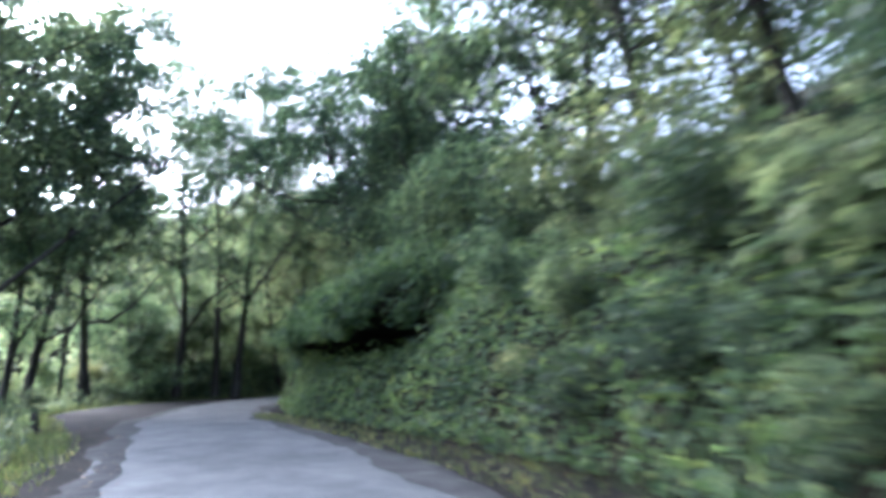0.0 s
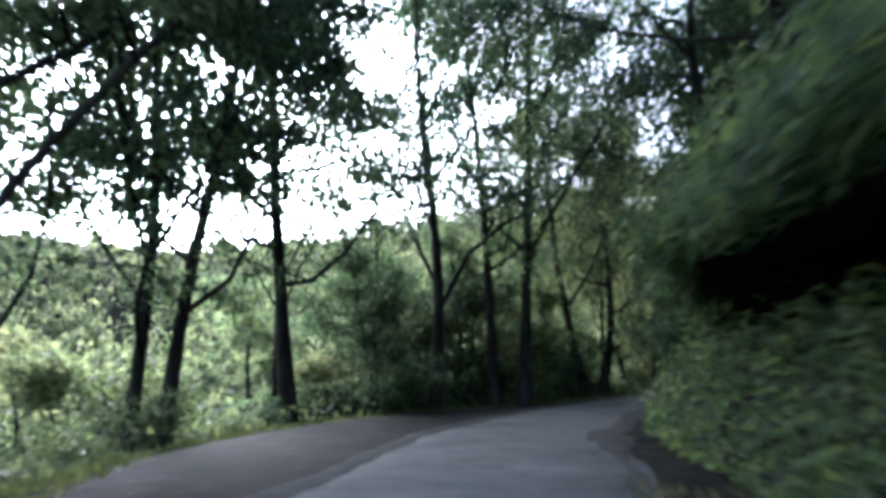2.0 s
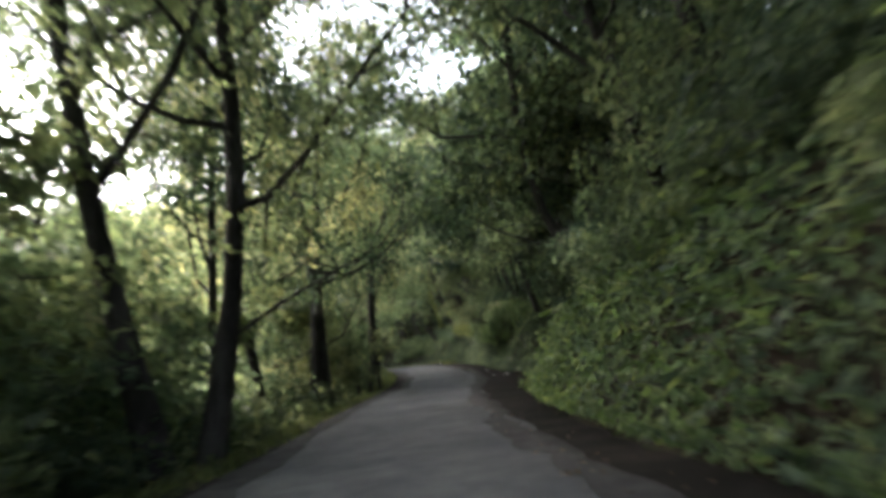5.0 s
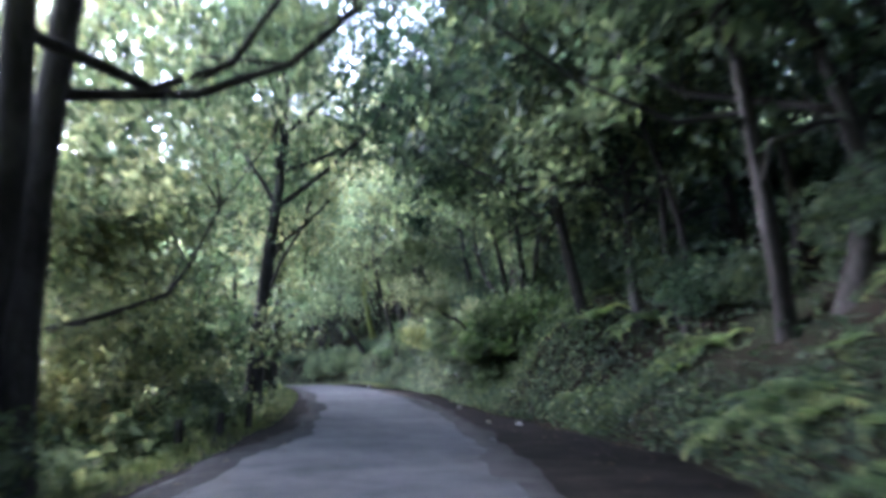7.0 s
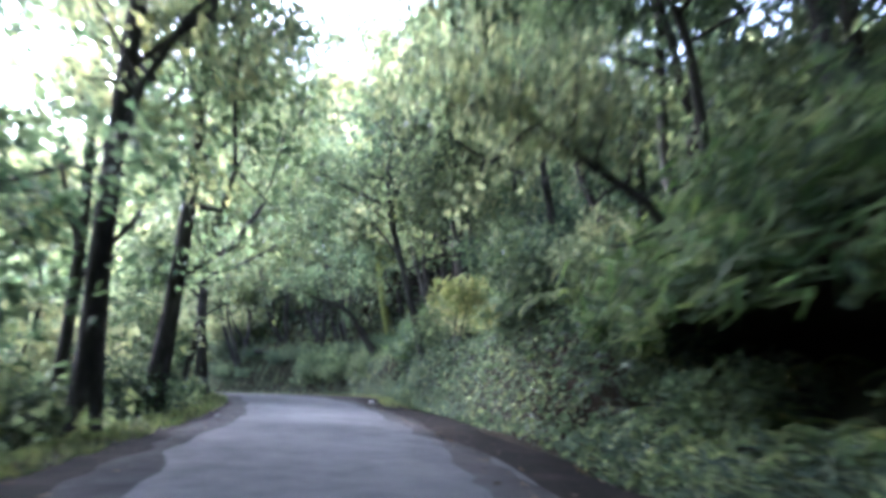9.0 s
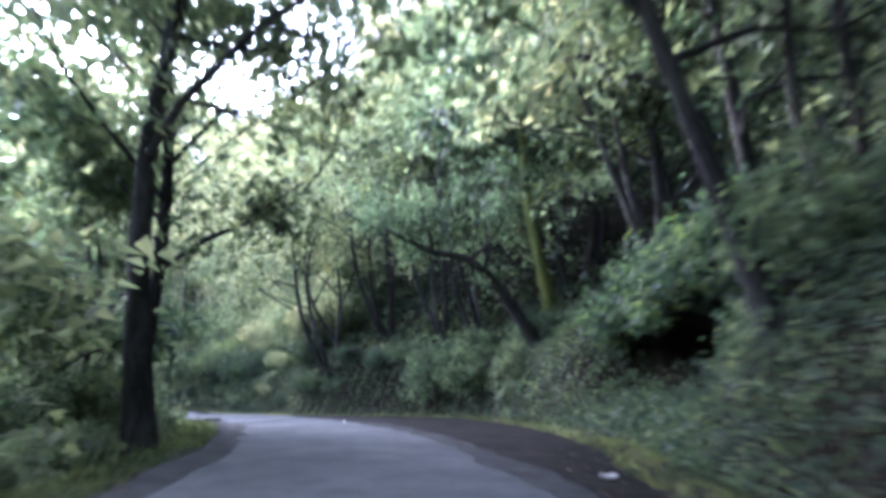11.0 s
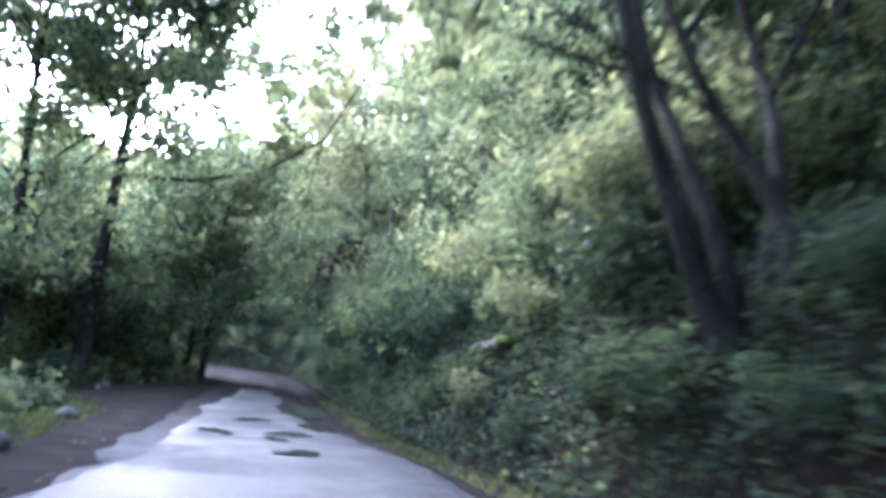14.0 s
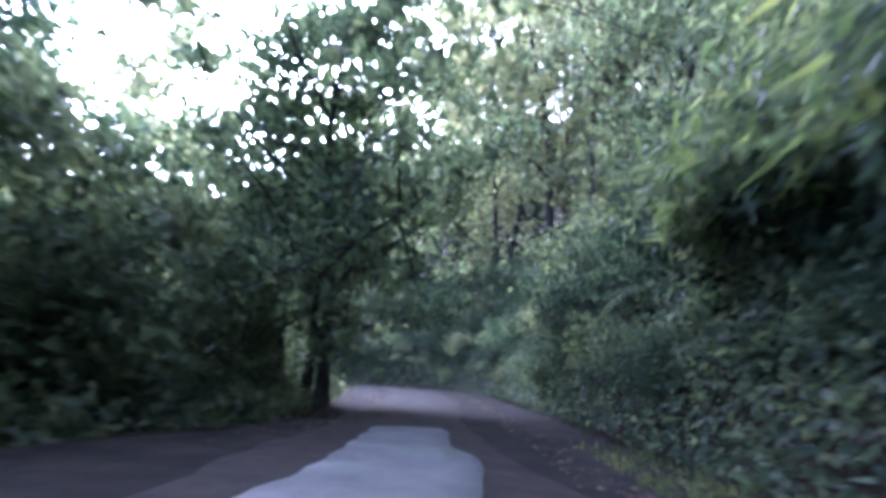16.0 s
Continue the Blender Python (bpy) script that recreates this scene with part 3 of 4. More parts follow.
TALL = "tall slender dark-barked tree with a loose dull green crown"
FORKED = "forked grey-barked tree with spreading limbs and dull green leaves"
BANKSIDE = "crooked dark-stemmed tree rooted on top of the road bank"
LEFT_TREES = [  # x, y, height, radius, stems, spread, low, rise, lean, label
    (-17.6, 23.8, 21, 0.3, 1, 6.2, 0.17, 1.0, (-0.4, 0.3), TALL), (-19.2, 28.3, 19, 0.19, 1, 5.4, 0.2, 1.2, (0.4, 0), TALL), (-18.4, 28.8, 19, 0.19, 1, 5.4, 0.2, 1.3, (1.4, 0.2), TALL), (-22.5, 27.5, 20, 0.2, 1, 5.5, 0.3, 1.2, (0, 0), TALL), (-22.5, 38.0, 19, 0.15, 1, 6.0, 0.36, 1.0, (0.5, 0), TALL), (-21.5, 44.5, 20, 0.15, 1, 6.0, 0.36, 1.0, (0.5, 0), TALL), (-18.8, 53.5, 19, 0.15, 1, 6.0, 0.36, 1.0, (0.5, 0), TALL), (-18.0, 61.0, 19, 0.15, 1, 6.0, 0.3, 1.0, (0.5, 0), TALL),
    (-18.0, 33.4, 22, 0.25, 1, 5.6, 0.22, 1.1, (0.2, 0), TALL), (-16.6, 40.9, 22, 0.27, 1, 7.6, 0.22, 1.5, (-0.4, 0), FORKED), (-14.9, 43.2, 23, 0.22, 1, 5.2, 0.26, 1.5, (-1.0, 0), TALL),
    (-13.8, 43.7, 23, 0.26, 1, 5.6, 0.26, 1.5, (1.4, 0), FORKED), (-12.9, 52.6, 22, 0.25, 1, 5.8, 0.22, 1.4, (-2.0, 0.3), FORKED), (-12.4, 53.0, 22, 0.21, 1, 5.4, 0.26, 1.4, (0.3, 0.2), TALL),
    (-13.6, 60.5, 20, 0.17, 1, 5.0, 0.26, 1.3, (0.3, 0), TALL), (-12.2, 62.8, 20, 0.16, 1, 4.8, 0.24, 1.2, (-0.5, 0), TALL), (-10.9, 66.6, 18, 0.34, 2, 5.8, 0.28, 1.0, (0.4, 0.4), FORKED),
    (-13.6, 72.0, 19, 0.18, 1, 6.0, 0.2, 1.0, (0.5, 0), TALL), (-12.6, 79.5, 19, 0.17, 1, 5.6, 0.2, 1.0, (0.3, 0), TALL), (-11.8, 77.2, 9, 0.12, 1, 3.8, 0.15, 0.8, (-1.0, 0.3), TALL), (-8.2, 81.2, 18, 0.27, 1, 4.4, 0.4, 1.7, (0.2, 0), FORKED), (-7.6, 86.6, 18, 0.22, 1, 4.2, 0.26, 1.7, (-0.3, 0), TALL), (-7.5, 91.2, 18, 0.24, 1, 4.2, 0.22, 1.8, (0.1, 0), FORKED), (-9.3, 90.5, 17, 0.15, 1, 4.2, 0.25, 1.2, (-0.2, 0), TALL), (-10.4, 84.0, 17, 0.17, 1, 4.4, 0.2, 1.0, (0, 0), TALL),
    (-7.5, 102.3, 17, 0.21, 1, 5.4, 0.27, 0.6, (1.0, 0.6), FORKED), (-8.8, 104.5, 16, 0.15, 1, 4.2, 0.25, 1.0, (0.2, 0), TALL), (-13.8, 113.6, 16, 0.16, 1, 4.8, 0.4, 1.0, (-0.4, 0), TALL), (-15.6, 118.6, 16, 0.18, 1, 4.8, 0.5, 0.9, (-0.3, 0), FORKED), (-19.2, 123.5, 16, 0.16, 1, 4.8, 0.5, 0.9, (0, 0), TALL),
    (-25.3, 134.2, 16, 0.27, 1, 6.4, 0.46, 1.1, (-0.4, 0.1), FORKED), (-25.4, 131.0, 16, 0.2, 1, 5.2, 0.2, 1.1, (-0.5, 0), TALL), (-32.0, 138.0, 12, 0.16, 1, 4.8, 0.1, 0.9, (0, 0), TALL), (-31.5, 146.8, 10, 0.2, 1, 4.2, 0.35, 0.9, (0.2, 0), TALL), (-33.0, 147.4, 9, 0.13, 1, 3.6, 0.35, 0.9, (0, 0), TALL), (-28.5, 144.5, 11, 0.18, 1, 4.8, 0.16, 1.0, (0.2, 0), TALL)]
for k, (x, y, h, r, n, sp, low, rise, lean, label) in enumerate(LEFT_TREES):
    # Crowns from y 108 to 128 are paled in colour for haze.
    tr = tree("tree", 200 + k, h, r, n, lean, sp, low, 15, (6000 if y > 146 else 30000 if 133 < y < 135 else 23000 if y < 35 else 7000 if x < -17.5 and y < 62 else 17000 if y < 62 else 15000 if y > 125 else 5000 if y > 108 else 15000), 0.21 if y < 62 else 0.26 if y > 125 else 0.22, material=(LEAF, LEAF, LEAF_DARK)[k % 3] if y < 62 else LEAF if y > 128 else LEAF_HAZY if y > 108 else (LEAF, LEAF_PALE)[k % 2], rise=rise, clump=1.45, bend=0.006 if k == 11 else 0.022)
    tagged(put(tr, x, y), label, "tree", "trees along the valley side")
RIGHT_TREES = [  # on the bank: leaning out over the road
    (6.5, 12.5, 11, 0.17, 2, 4.6, 0.15, 0.8, (-1.8, 0)), (4.4, 20.5, 11, 0.16, 1, 4.6, 0.2, 0.8, (-1.6, 0)), (0.2, 28.5, 12, 0.18, 2, 5.0, 0.2, 0.9, (-1.6, -0.5)), (-3.6, 32.6, 12, 0.18, 1, 5.6, 0.3, 0.9, (-2.6, 0)), (-2.9, 38.5, 13, 0.18, 1, 6.0, 0.3, 0.9, (-2.8, 0)), (-3.4, 45.5, 12, 0.2, 2, 5.0, 0.2, 0.9, (-1.6, 0)), (-2.8, 50.5, 15, 0.2, 1, 6.0, 0.35, 0.9, (-3.0, 0)), (-1.6, 55.5, 13, 0.2, 1, 5.0, 0.2, 0.9, (-1.6, 0)), (-0.8, 61.0, 16, 0.2, 1, 6.0, 0.35, 0.9, (-3.2, 0)),
    (0.9, 66.5, 14, 0.24, 1, 5.2, 0.28, 1.0, (-0.4, 0)), (1.0, 72.6, 11, 0.15, 1, 4.4, 0.3, 0.8, (-1.8, 0.3)), (1.7, 76.8, 12, 0.18, 1, 5.4, 0.4, 0.6, (-2.0, 0.5)), (2.3, 84.4, 9, 0.1, 1, 3.6, 0.3, 0.9, (-0.6, 0.3)), (4.6, 91.0, 12, 0.19, 2, 4.6, 0.3, 0.9, (-1.2, 0)), (0.5, 98.9, 11, 0.16, 1, 5.6, 0.3, 0.6, (-0.8, 0)),
    (2.0, 117.2, 14, 0.3, 1, 6.6, 0.36, 0.5, (-1.2, 0)), (3.4, 109.5, 11, 0.18, 2, 5.0, 0.35, 0.6, (-2.0, 0.4)), (-0.6, 119.4, 11, 0.16, 3, 4.8, 0.35, 1.2, (-1.6, 0)), (-1.9, 121.2, 11, 0.16, 3, 4.8, 0.35, 1.3, (-1.6, 0.2)), (-4.5, 124.6, 11, 0.17, 4, 5.0, 0.35, 1.3, (-1.8, 0.2)), (-7.7, 125.7, 10, 0.18, 4, 5.4, 0.35, 1.2, (-1.4, 0)), (-9.0, 134.0, 8, 0.14, 2, 4.4, 0.08, 0.7, (-0.6, 0)), (-13.0, 141.0, 9, 0.15, 2, 4.6, 0.08, 0.7, (-0.6, 0)), (-19.0, 149.0, 10, 0.16, 2, 5.0, 0.08, 0.8, (-0.6, 0)), (1.5, 80.3, 10, 0.16, 3, 5.4, 0.3, 0.9, (0.4, 0.4))]
for k, (x, y, h, r, n, sp, low, rise, lean) in enumerate(RIGHT_TREES):
    # Past y 88 alternate crowns are paled in colour, as if better lit.
    tr = tree("tree", 300 + k, h, r, n, lean, sp * 1.1, low, 14, 10000 if y < 62 else 9000, 0.22, material=(LEAF, LEAF_DARK)[k % 2] if y < 88 or k == 14 else (LEAF_PALE, LEAF)[k % 2], bark=MOSSY if k == 15 else BARK, rise=rise, clump=1.2, bend=0.07)
    tagged(put(tr, x, y), BANKSIDE, "tree", "trees on the bank")


def arching_tree(x, y):
    """A thin stem that rises from the bank and bows far out over the verge, leafy towards its tip."""
    rng = np.random.RandomState(340)
    thing = new("tree")
    line = np.array([(0.15, 0, -0.5), (0, 0, 0), (-0.35, 0, 0.5), (-0.7, -0.1, 0.88), (-1.1, -0.1, 1.1), (-1.55, -0.2, 1.25), (-2.1, -0.2, 1.6), (-2.7, -0.3, 1.9), (-3.3, -0.3, 2.1)])
    part("trunk", joined("trunk", [tube(line, [0.13, 0.11, 0.1, 0.095, 0.085, 0.075, 0.06, 0.04, 0.02], 8)], BARK), thing)
    tips = []
    for i, e in ((2, (-1.3, 0.2, 0.2)), (4, (-1.6, 0.3, 0.75)), (4, (-0.5, 0.6, 2.3)), (5, (-1.9, -0.7, 2.2)), (6, (-2.9, 0.5, 2.4)), (6, (-2.2, -0.9, 2.9)), (7, (-3.4, 0.3, 1.4)), (7, (-3.6, -0.7, 2.6)), (8, (-4.3, -0.2, 2.3))):
        limb = bent(rng, line[i], e, 0.09, 6)
        pieces = [tube(limb, np.linspace(0.045, 0.01, 6), 5)]
        for q in range(5):
            b0 = limb[1 + q]
            e0 = b0 + rng.normal(size=3) * 0.35
            pieces.append(tube(bent(rng, b0, e0, 0.1, 3), [0.014, 0.01, 0.005], 3))
            if e[0] < -1.7:
                tips.append(e0)
        part("branch", joined("branch", pieces, BARK), thing)
    tips = np.array(tips)
    n = 2600
    off = rng.normal(size=(n, 3)) * 0.24
    part("crown", blades("crown", leaves(rng, tips[rng.randint(0, len(tips), n)] + off, unit(off), 0.15, 0.1), LEAF_PALE), thing)
    thing.matrix_basis = pose(x, y, -0.5) @ Matrix.Scale(0.62, 4)
    tagged(thing, "thin bare-stemmed tree arching low over the verge", "tree", "trees on the bank")


arching_tree(-0.75, 80.7)


def bowed_tree(x, y):
    """A dark trunk that leans off the bank and levels out into one long bare limb over the verge."""
    rng = np.random.RandomState(341)
    thing = new("tree")
    line = np.array([(1.2, 0.4, -1.6), (0.6, 0.2, -0.7), (0, 0, 0.1), (-0.5, -0.1, 0.65), (-1.0, -0.15, 1.05), (-1.6, -0.1, 1.22), (-2.2, 0, 1.32), (-2.9, 0, 1.6), (-3.6, -0.1, 1.95), (-4.4, -0.2, 2.15)])
    part("trunk", joined("trunk", [tube(line, [0.24, 0.2, 0.17, 0.15, 0.135, 0.12, 0.1, 0.075, 0.05, 0.02], 9)], BARK), thing)
    tips = []
    for i, e in ((3, (-0.6, 0.4, 3.6)), (4, (-0.3, -0.6, 3.9)), (5, (-1.9, 0.7, 3.2)), (5, (-3.4, 0.1, 0.6)), (6, (-2.6, -0.6, 2.9)), (7, (-3.4, 0.8, 2.7)), (8, (-4.6, 0.6, 2.9)), (8, (-4.3, -0.9, 1.7)), (9, (-5.4, -0.3, 2.4))):
        limb = bent(rng, line[i], e, 0.1, 6)
        pieces = [tube(limb, np.linspace(0.06, 0.012, 6), 5)]
        for q in range(6):
            b0 = limb[min(5, 1 + q)]
            e0 = b0 + rng.normal(size=3) * 0.5
            pieces.append(tube(bent(rng, b0, e0, 0.1, 3), [0.018, 0.012, 0.005], 3))
            if e[2] > 2.5:
                tips.append(e0)
        part("branch", joined("branch", pieces, BARK), thing)
    tips = np.array(tips)
    n = 3000
    off = rng.normal(size=(n, 3)) * 0.3
    part("crown", blades("crown", leaves(rng, tips[rng.randint(0, len(tips), n)] + off, unit(off), 0.17, 0.11), LEAF), thing)
    thing.matrix_basis = pose(x, y, 0.42)
    tagged(thing, "dark crooked tree bowing one bare limb over the verge", "tree", "trees on the bank")


bowed_tree(-0.7, 112.8)

# ---- canopy over the bank ----
canopy = [tree("tree", 500 + k, (11, 13)[k], 0.2, 1 + k, lean=(-2.2, 0), spread=5.6, low=0.34, limbs=9, leaf_count=7500, leaf=0.3, clump=1.5, material=(LEAF_DARK, LEAF)[k], rise=0.6, bend=0.05) for k in range(2)]
for p, (x, y) in zip(canopy, ((5.4, 15.5), (3.8, 23.0))):
    tagged(put(p, x, y), "dense dark-leaved tree roofing the road bank", "tree", "trees on the bank")
# The copies beside the start are added to shade the bank there.
for k, (x, y) in enumerate(((5.8, 9.5), (5.6, 4.5), (6.6, 0.5), (9.0, 6.0), (1.4, 27.5), (-0.2, 35.5), (-0.4, 42.0), (0.8, 48.0), (1.8, 53.0), (2.8, 58.5), (3.2, 82.0), (5.4, 84.5), (6.8, 80.5), (0.2, 63.5), (0.6, 67.5), (1.4, 71.5), (0.9, 75.0), (1.6, 62.5), (2.2, 65.0), (2.6, 69.5), (4.2, 72.5), (3.0, 75.5), (4.6, 79.0), (3.8, 87.5), (4.4, 95.0), (2.6, 100.5), (3.6, 104.5), (5.2, 113.5), (3.6, 121.0), (0.6, 125.5), (-6.0, 133.5), (7.5, 66.5), (8.0, 76.0), (7.2, 106.5))):
    copy_thing(canopy[k % 2], pose(x, y, gz(x, y) - 0.2, 0, 0, (k * 53) % 70 - 35) @ Matrix.Scale(0.85 + 0.07 * (k * 3 % 5), 4))
BEND_TREES = [(-14, 148), (-19, 155), (-23, 160), (-28, 166), (-33, 169), (-38, 172), (-45, 172), (-52, 172), (-17, 163), (-25, 171), (-36, 179), (-47, 181), (-46, 152), (-49, 146), (-44, 141), (-9, 143), (-4, 136), (-56, 157)]
for k, (x, y) in enumerate(BEND_TREES):
    # Leaf colour is lightened for haze and sun round the bend.
    tr = tree("tree", 360 + k, (27 if y > 164 else 20) + (k * 37 % 5), 0.26, 1 + k % 2, (0, 0), 6.6, 0.05, 14, 7000, 0.46, material=LEAF_HAZY if y > 164 else (LEAF_HAZY, LEAF_PALE)[k % 2], clump=1.7)
    tagged(put(tr, x, y), "full-crowned tree at the outside of the bend, paled for haze", "tree", "trees round the far bend")

# ---- woods on both slopes ----
rng = np.random.RandomState(11)
protos = [tree("tree", 100 + k, (9, 12, 10, 13)[k], (0.15, 0.2, 0.17, 0.2)[k], (2, 1, 3, 1)[k], spread=(3.4, 3.8, 4.0, 3.6)[k], low=(0.12, 0.2, 0.12, 0.22)[k], limbs=6, leaf_count=2600, leaf=0.42, clump=1.35, material=(LEAF, LEAF_HAZY, LEAF_DARK, LEAF_PALE)[k]) for k in range(4)]
for p, (x, y) in zip(protos, ((-22, 48), (-19, 72), (-20, 90), (6, 60))):
    tagged(put(p, x, y), "leafy woodland tree on the steep slope", "tree", "woodland trees")
spots = []
for k in range(1600):
    i = rng.randint(20, len(LINE) - 10)
    d = (-1 if rng.rand() < 0.55 else 1) * rng.uniform(6, 36)
    x, y = LINE[i, :2] + SIDE[i] * d
    s_, dd, z_, ry = (float(v[0]) for v in road_at(x, y))
    if (dd < 0 and -dd < shelf(ry) + 7.5) or (dd > 0 and dd < foot(ry) + 6.5) or y < -6:
        continue
    if spots and min((x - a) ** 2 + (y - b) ** 2 for a, b in spots) < 14:
        continue
    spots.append((x, y))
    if len(spots) >= 50:
        break
for x, y in spots:
    copy_thing(protos[rng.randint(4)], pose(x, y, gz(x, y), 0, 0, rng.uniform(0, 360)) @ Matrix.Scale(rng.uniform(0.85, 1.3), 4))

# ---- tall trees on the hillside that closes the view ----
# Hillside crowns carry haze and sunlight in their leaf colour.
tall = [tree("tree", 140 + k, (21, 24)[k], 0.26, 1 + k, spread=6.4, low=0.15, limbs=12, leaf_count=5600, leaf=0.5, clump=1.9, material=(LEAF_HAZY, LEAF_PALE)[k]) for k in range(2)]
for p, (x, y) in zip(tall, ((4.0, 134.0), (-3.0, 146.0))):
    tagged(put(p, x, y), "tall full-crowned hillside tree, paled for haze and sun", "tree", "hillside trees")
for k, (x, y) in enumerate(((4, 111.5), (7.5, 116), (5, 123), (11, 118), (9, 127), (14, 135), (-1, 139), (7, 143), (-8, 151), (1, 153), (-13, 158), (-5, 162), (10, 152), (-20, 167), (16, 126), (13, 108), (-12, 168), (3, 164), (-28, 176), (-42, 186), (-56, 182), (-52, 190), (-35, 187))):
    copy_thing(tall[k % 2], pose(x, y, gz(x, y), 0, 0, 67 * k) @ Matrix.Scale(0.85 + 0.08 * (k * 7 % 5), 4))

# ---- shrubs ----
thickets = [shrub("thicket", 60 + k, (4.2, 3.6, 4.6)[k], (3.6, 3.0, 4.4)[k], 1350, (0.26, 0.23, 0.27)[k], (LEAF, LEAF_DARK, LEAF)[k], lobe_count=14) for k in range(3)]
bushes = [shrub("shrub", 5 + k, (2.2, 1.8, 2.6)[k], (1.6, 1.4, 2.1)[k], (1300, 1100, 1500)[k], (0.15, 0.13, 0.17)[k], (LEAF, LEAF_PALE, LEAF_DARK)[k]) for k in range(3)]
for p, (x, y) in zip(thickets, ((-15.5, 49), (-12.8, 73), (-15, 58))):
    tagged(put(p, x, y), "tall tangled thicket of dull green leaves", "thicket", "roadside thickets")
for p, (x, y) in zip(bushes, ((-14.5, 46), (-12, 76), (-13.5, 61))):
    tagged(put(p, x, y), "dense leafy shrub with small dull green leaves", "shrub", "roadside shrubs")


def row(kinds, side, out, gap, size, wobble, skip=()):
    """Plants in a loose row along the road, a distance out from the foot of the bank or the edge of the shelf."""
    s = ALONG[20]
    while s < ALONG[-14]:
        i = int(np.searchsorted(ALONG, s))
        base = foot(LINE[i, 1]) if side > 0 else shelf(LINE[i, 1])
        x, y = LINE[i, :2] + SIDE[i] * side * (base + out + rng.uniform(-wobble, wobble))
        s += gap * rng.uniform(0.75, 1.25)
        dd, ry = (float(road_at(x, y)[q][0]) for q in (1, 3))
        if y < -6 or any(a < y < b for a, b in skip) or -shelf(ry) - out * 0.6 < dd < foot(ry) + out * 0.3:
            continue
        copy_thing(kinds[rng.randint(len(kinds))], pose(x, y, gz(x, y) - 0.15, rng.uniform(-6, 6), rng.uniform(-6, 6), rng.uniform(0, 360)) @ Matrix.Scale(size * rng.uniform(0.75, 1.2), 4))


row(bushes, 1, 0.4, 1.5, 0.55, 0.2, [(12, 31), (44, 124)])
row(bushes, 1, 1.0, 1.7, 0.9, 0.25, [(12, 31), (57, 80), (99, 127)])
row(thickets, 1, 2.9, 2.3, 0.75, 0.5, [(8, 31), (56, 91), (98, 128), (131, 140)])
row(bushes[2:], 1, 4.2, 2.2, 0.9, 0.9, [(-20, 56), (80, 190)])
# Dark-leaved thickets only: shade on this stretch put into leaf colour.
row(thickets[1:2], 1, 3.4, 1.9, 0.62, 0.7, [(-20, 64), (79, 190)])
row(thickets[1:2], 1, 6.4, 2.2, 1.0, 0.8, [(-20, 58), (90, 190)])
row(bushes[1:2], 1, 2.2, 1.0, 0.75, 0.9, [(-20, 80), (91, 190)])
row(bushes, 1, 3.0, 1.3, 0.75, 0.4, [(-20, 6), (31, 190)])
row(thickets[::2], 1, 4.4, 2.0, 0.85, 0.6, [(-20, 6), (31, 190)])
# Dark leaf colour too, for the shade under the stems.
row(thickets[1:2], 1, 1.1, 1.7, 0.42, 0.3, [(-20, 110), (126, 190)])
row(thickets, 1, 5.6, 3.2, 0.95, 0.8, [(6, 31), (56, 80), (98, 128)])
row(bushes, -1, 1.1, 2.1, 0.65, 0.4)
row(thickets, -1, 3.4, 2.6, 0.62, 0.7)
row(thickets, -1, 7.0, 3.2, 1.2, 1.2, [(-10, 66), (108, 190)])
row(thickets, -1, 4.4, 2.4, 1.2, 0.6, [(-10, 134), (154, 190)])
row(thickets, -1, 2.6, 3.0, 0.9, 0.5, [(-10, 36), (66, 170)])
slope_thicket = shrub("thicket", 64, 4.4, 4.2, 1500, 0.26, LEAF, lobe_count=14)
tagged(put(slope_thicket, -20.5, 30.5), "loose thicket of dull green leaves on the slope", "thicket", "roadside thickets")
row([slope_thicket], -1, 6.5, 2.8, 1.3, 1.0, [(-10, 108)])
row([slope_thicket], -1, 6.5, 2.8, 0.95, 1.0, [(42, 170)])
row([slope_thicket], -1, 10.5, 3.2, 1.3, 1.2, [(46, 170)])
row(protos, -1, 13.5, 4.6, 0.95, 2.0, [(64, 190)])
row(protos, -1, 23.0, 5.6, 1.35, 3.0, [(66, 190)])

round_shrub = shrub("shrub", 66, 3.0, 2.9, 3600, 0.17, LEAF, droop=0.6, lobe_count=16)
round_shrub.matrix_basis = pose(-2.5, 119.6, -3.6)
tagged(round_shrub, "rounded shrub of fresh green leaves spilling down the bank", "shrub", "roadside shrubs")
for x, y, z, c in ((-1.1, 117.0, -3.3, 0.95), (0.2, 114.4, -3.1, 0.85)):
    copy_thing(round_shrub, pose(x, y, z, 0, 0, 80 * x) @ Matrix.Scale(c, 4))
pale_shrub = shrub("shrub", 67, 2.6, 3.2, 3000, 0.15, LEAF_PALE, droop=0.3, lobe_count=14)
tagged(put(pale_shrub, -9.2, 128.9, sink=0.2), "tall pale green shrub crowding the road edge", "shrub", "roadside shrubs")
for k, (x, y, c) in enumerate(((-10.6, 131.2, 1.05), (-9.2, 131.0, 1.2), (-12.0, 133.4, 0.95), (-10.4, 133.8, 1.25), (-7.9, 128.4, 0.9), (-13.4, 135.6, 1.0), (-12.2, 136.4, 1.3))):
    copy_thing(pale_shrub, pose(x, y, gz(x, y) - 0.2, 0, 0, 71 * k) @ Matrix.Scale(c, 4))

yellow_shrub = shrub("shrub", 68, 1.9, 1.5, 900, 0.17, YELLOWING, droop=0.4, lobe_count=7)
yellow_shrub.matrix_basis = pose(-1.3, 87.8, -1.0) @ Matrix.Scale(0.7, 4)
tagged(yellow_shrub, "small shrub with yellowing leaves leaning out of the bank", "shrub", "roadside shrubs")

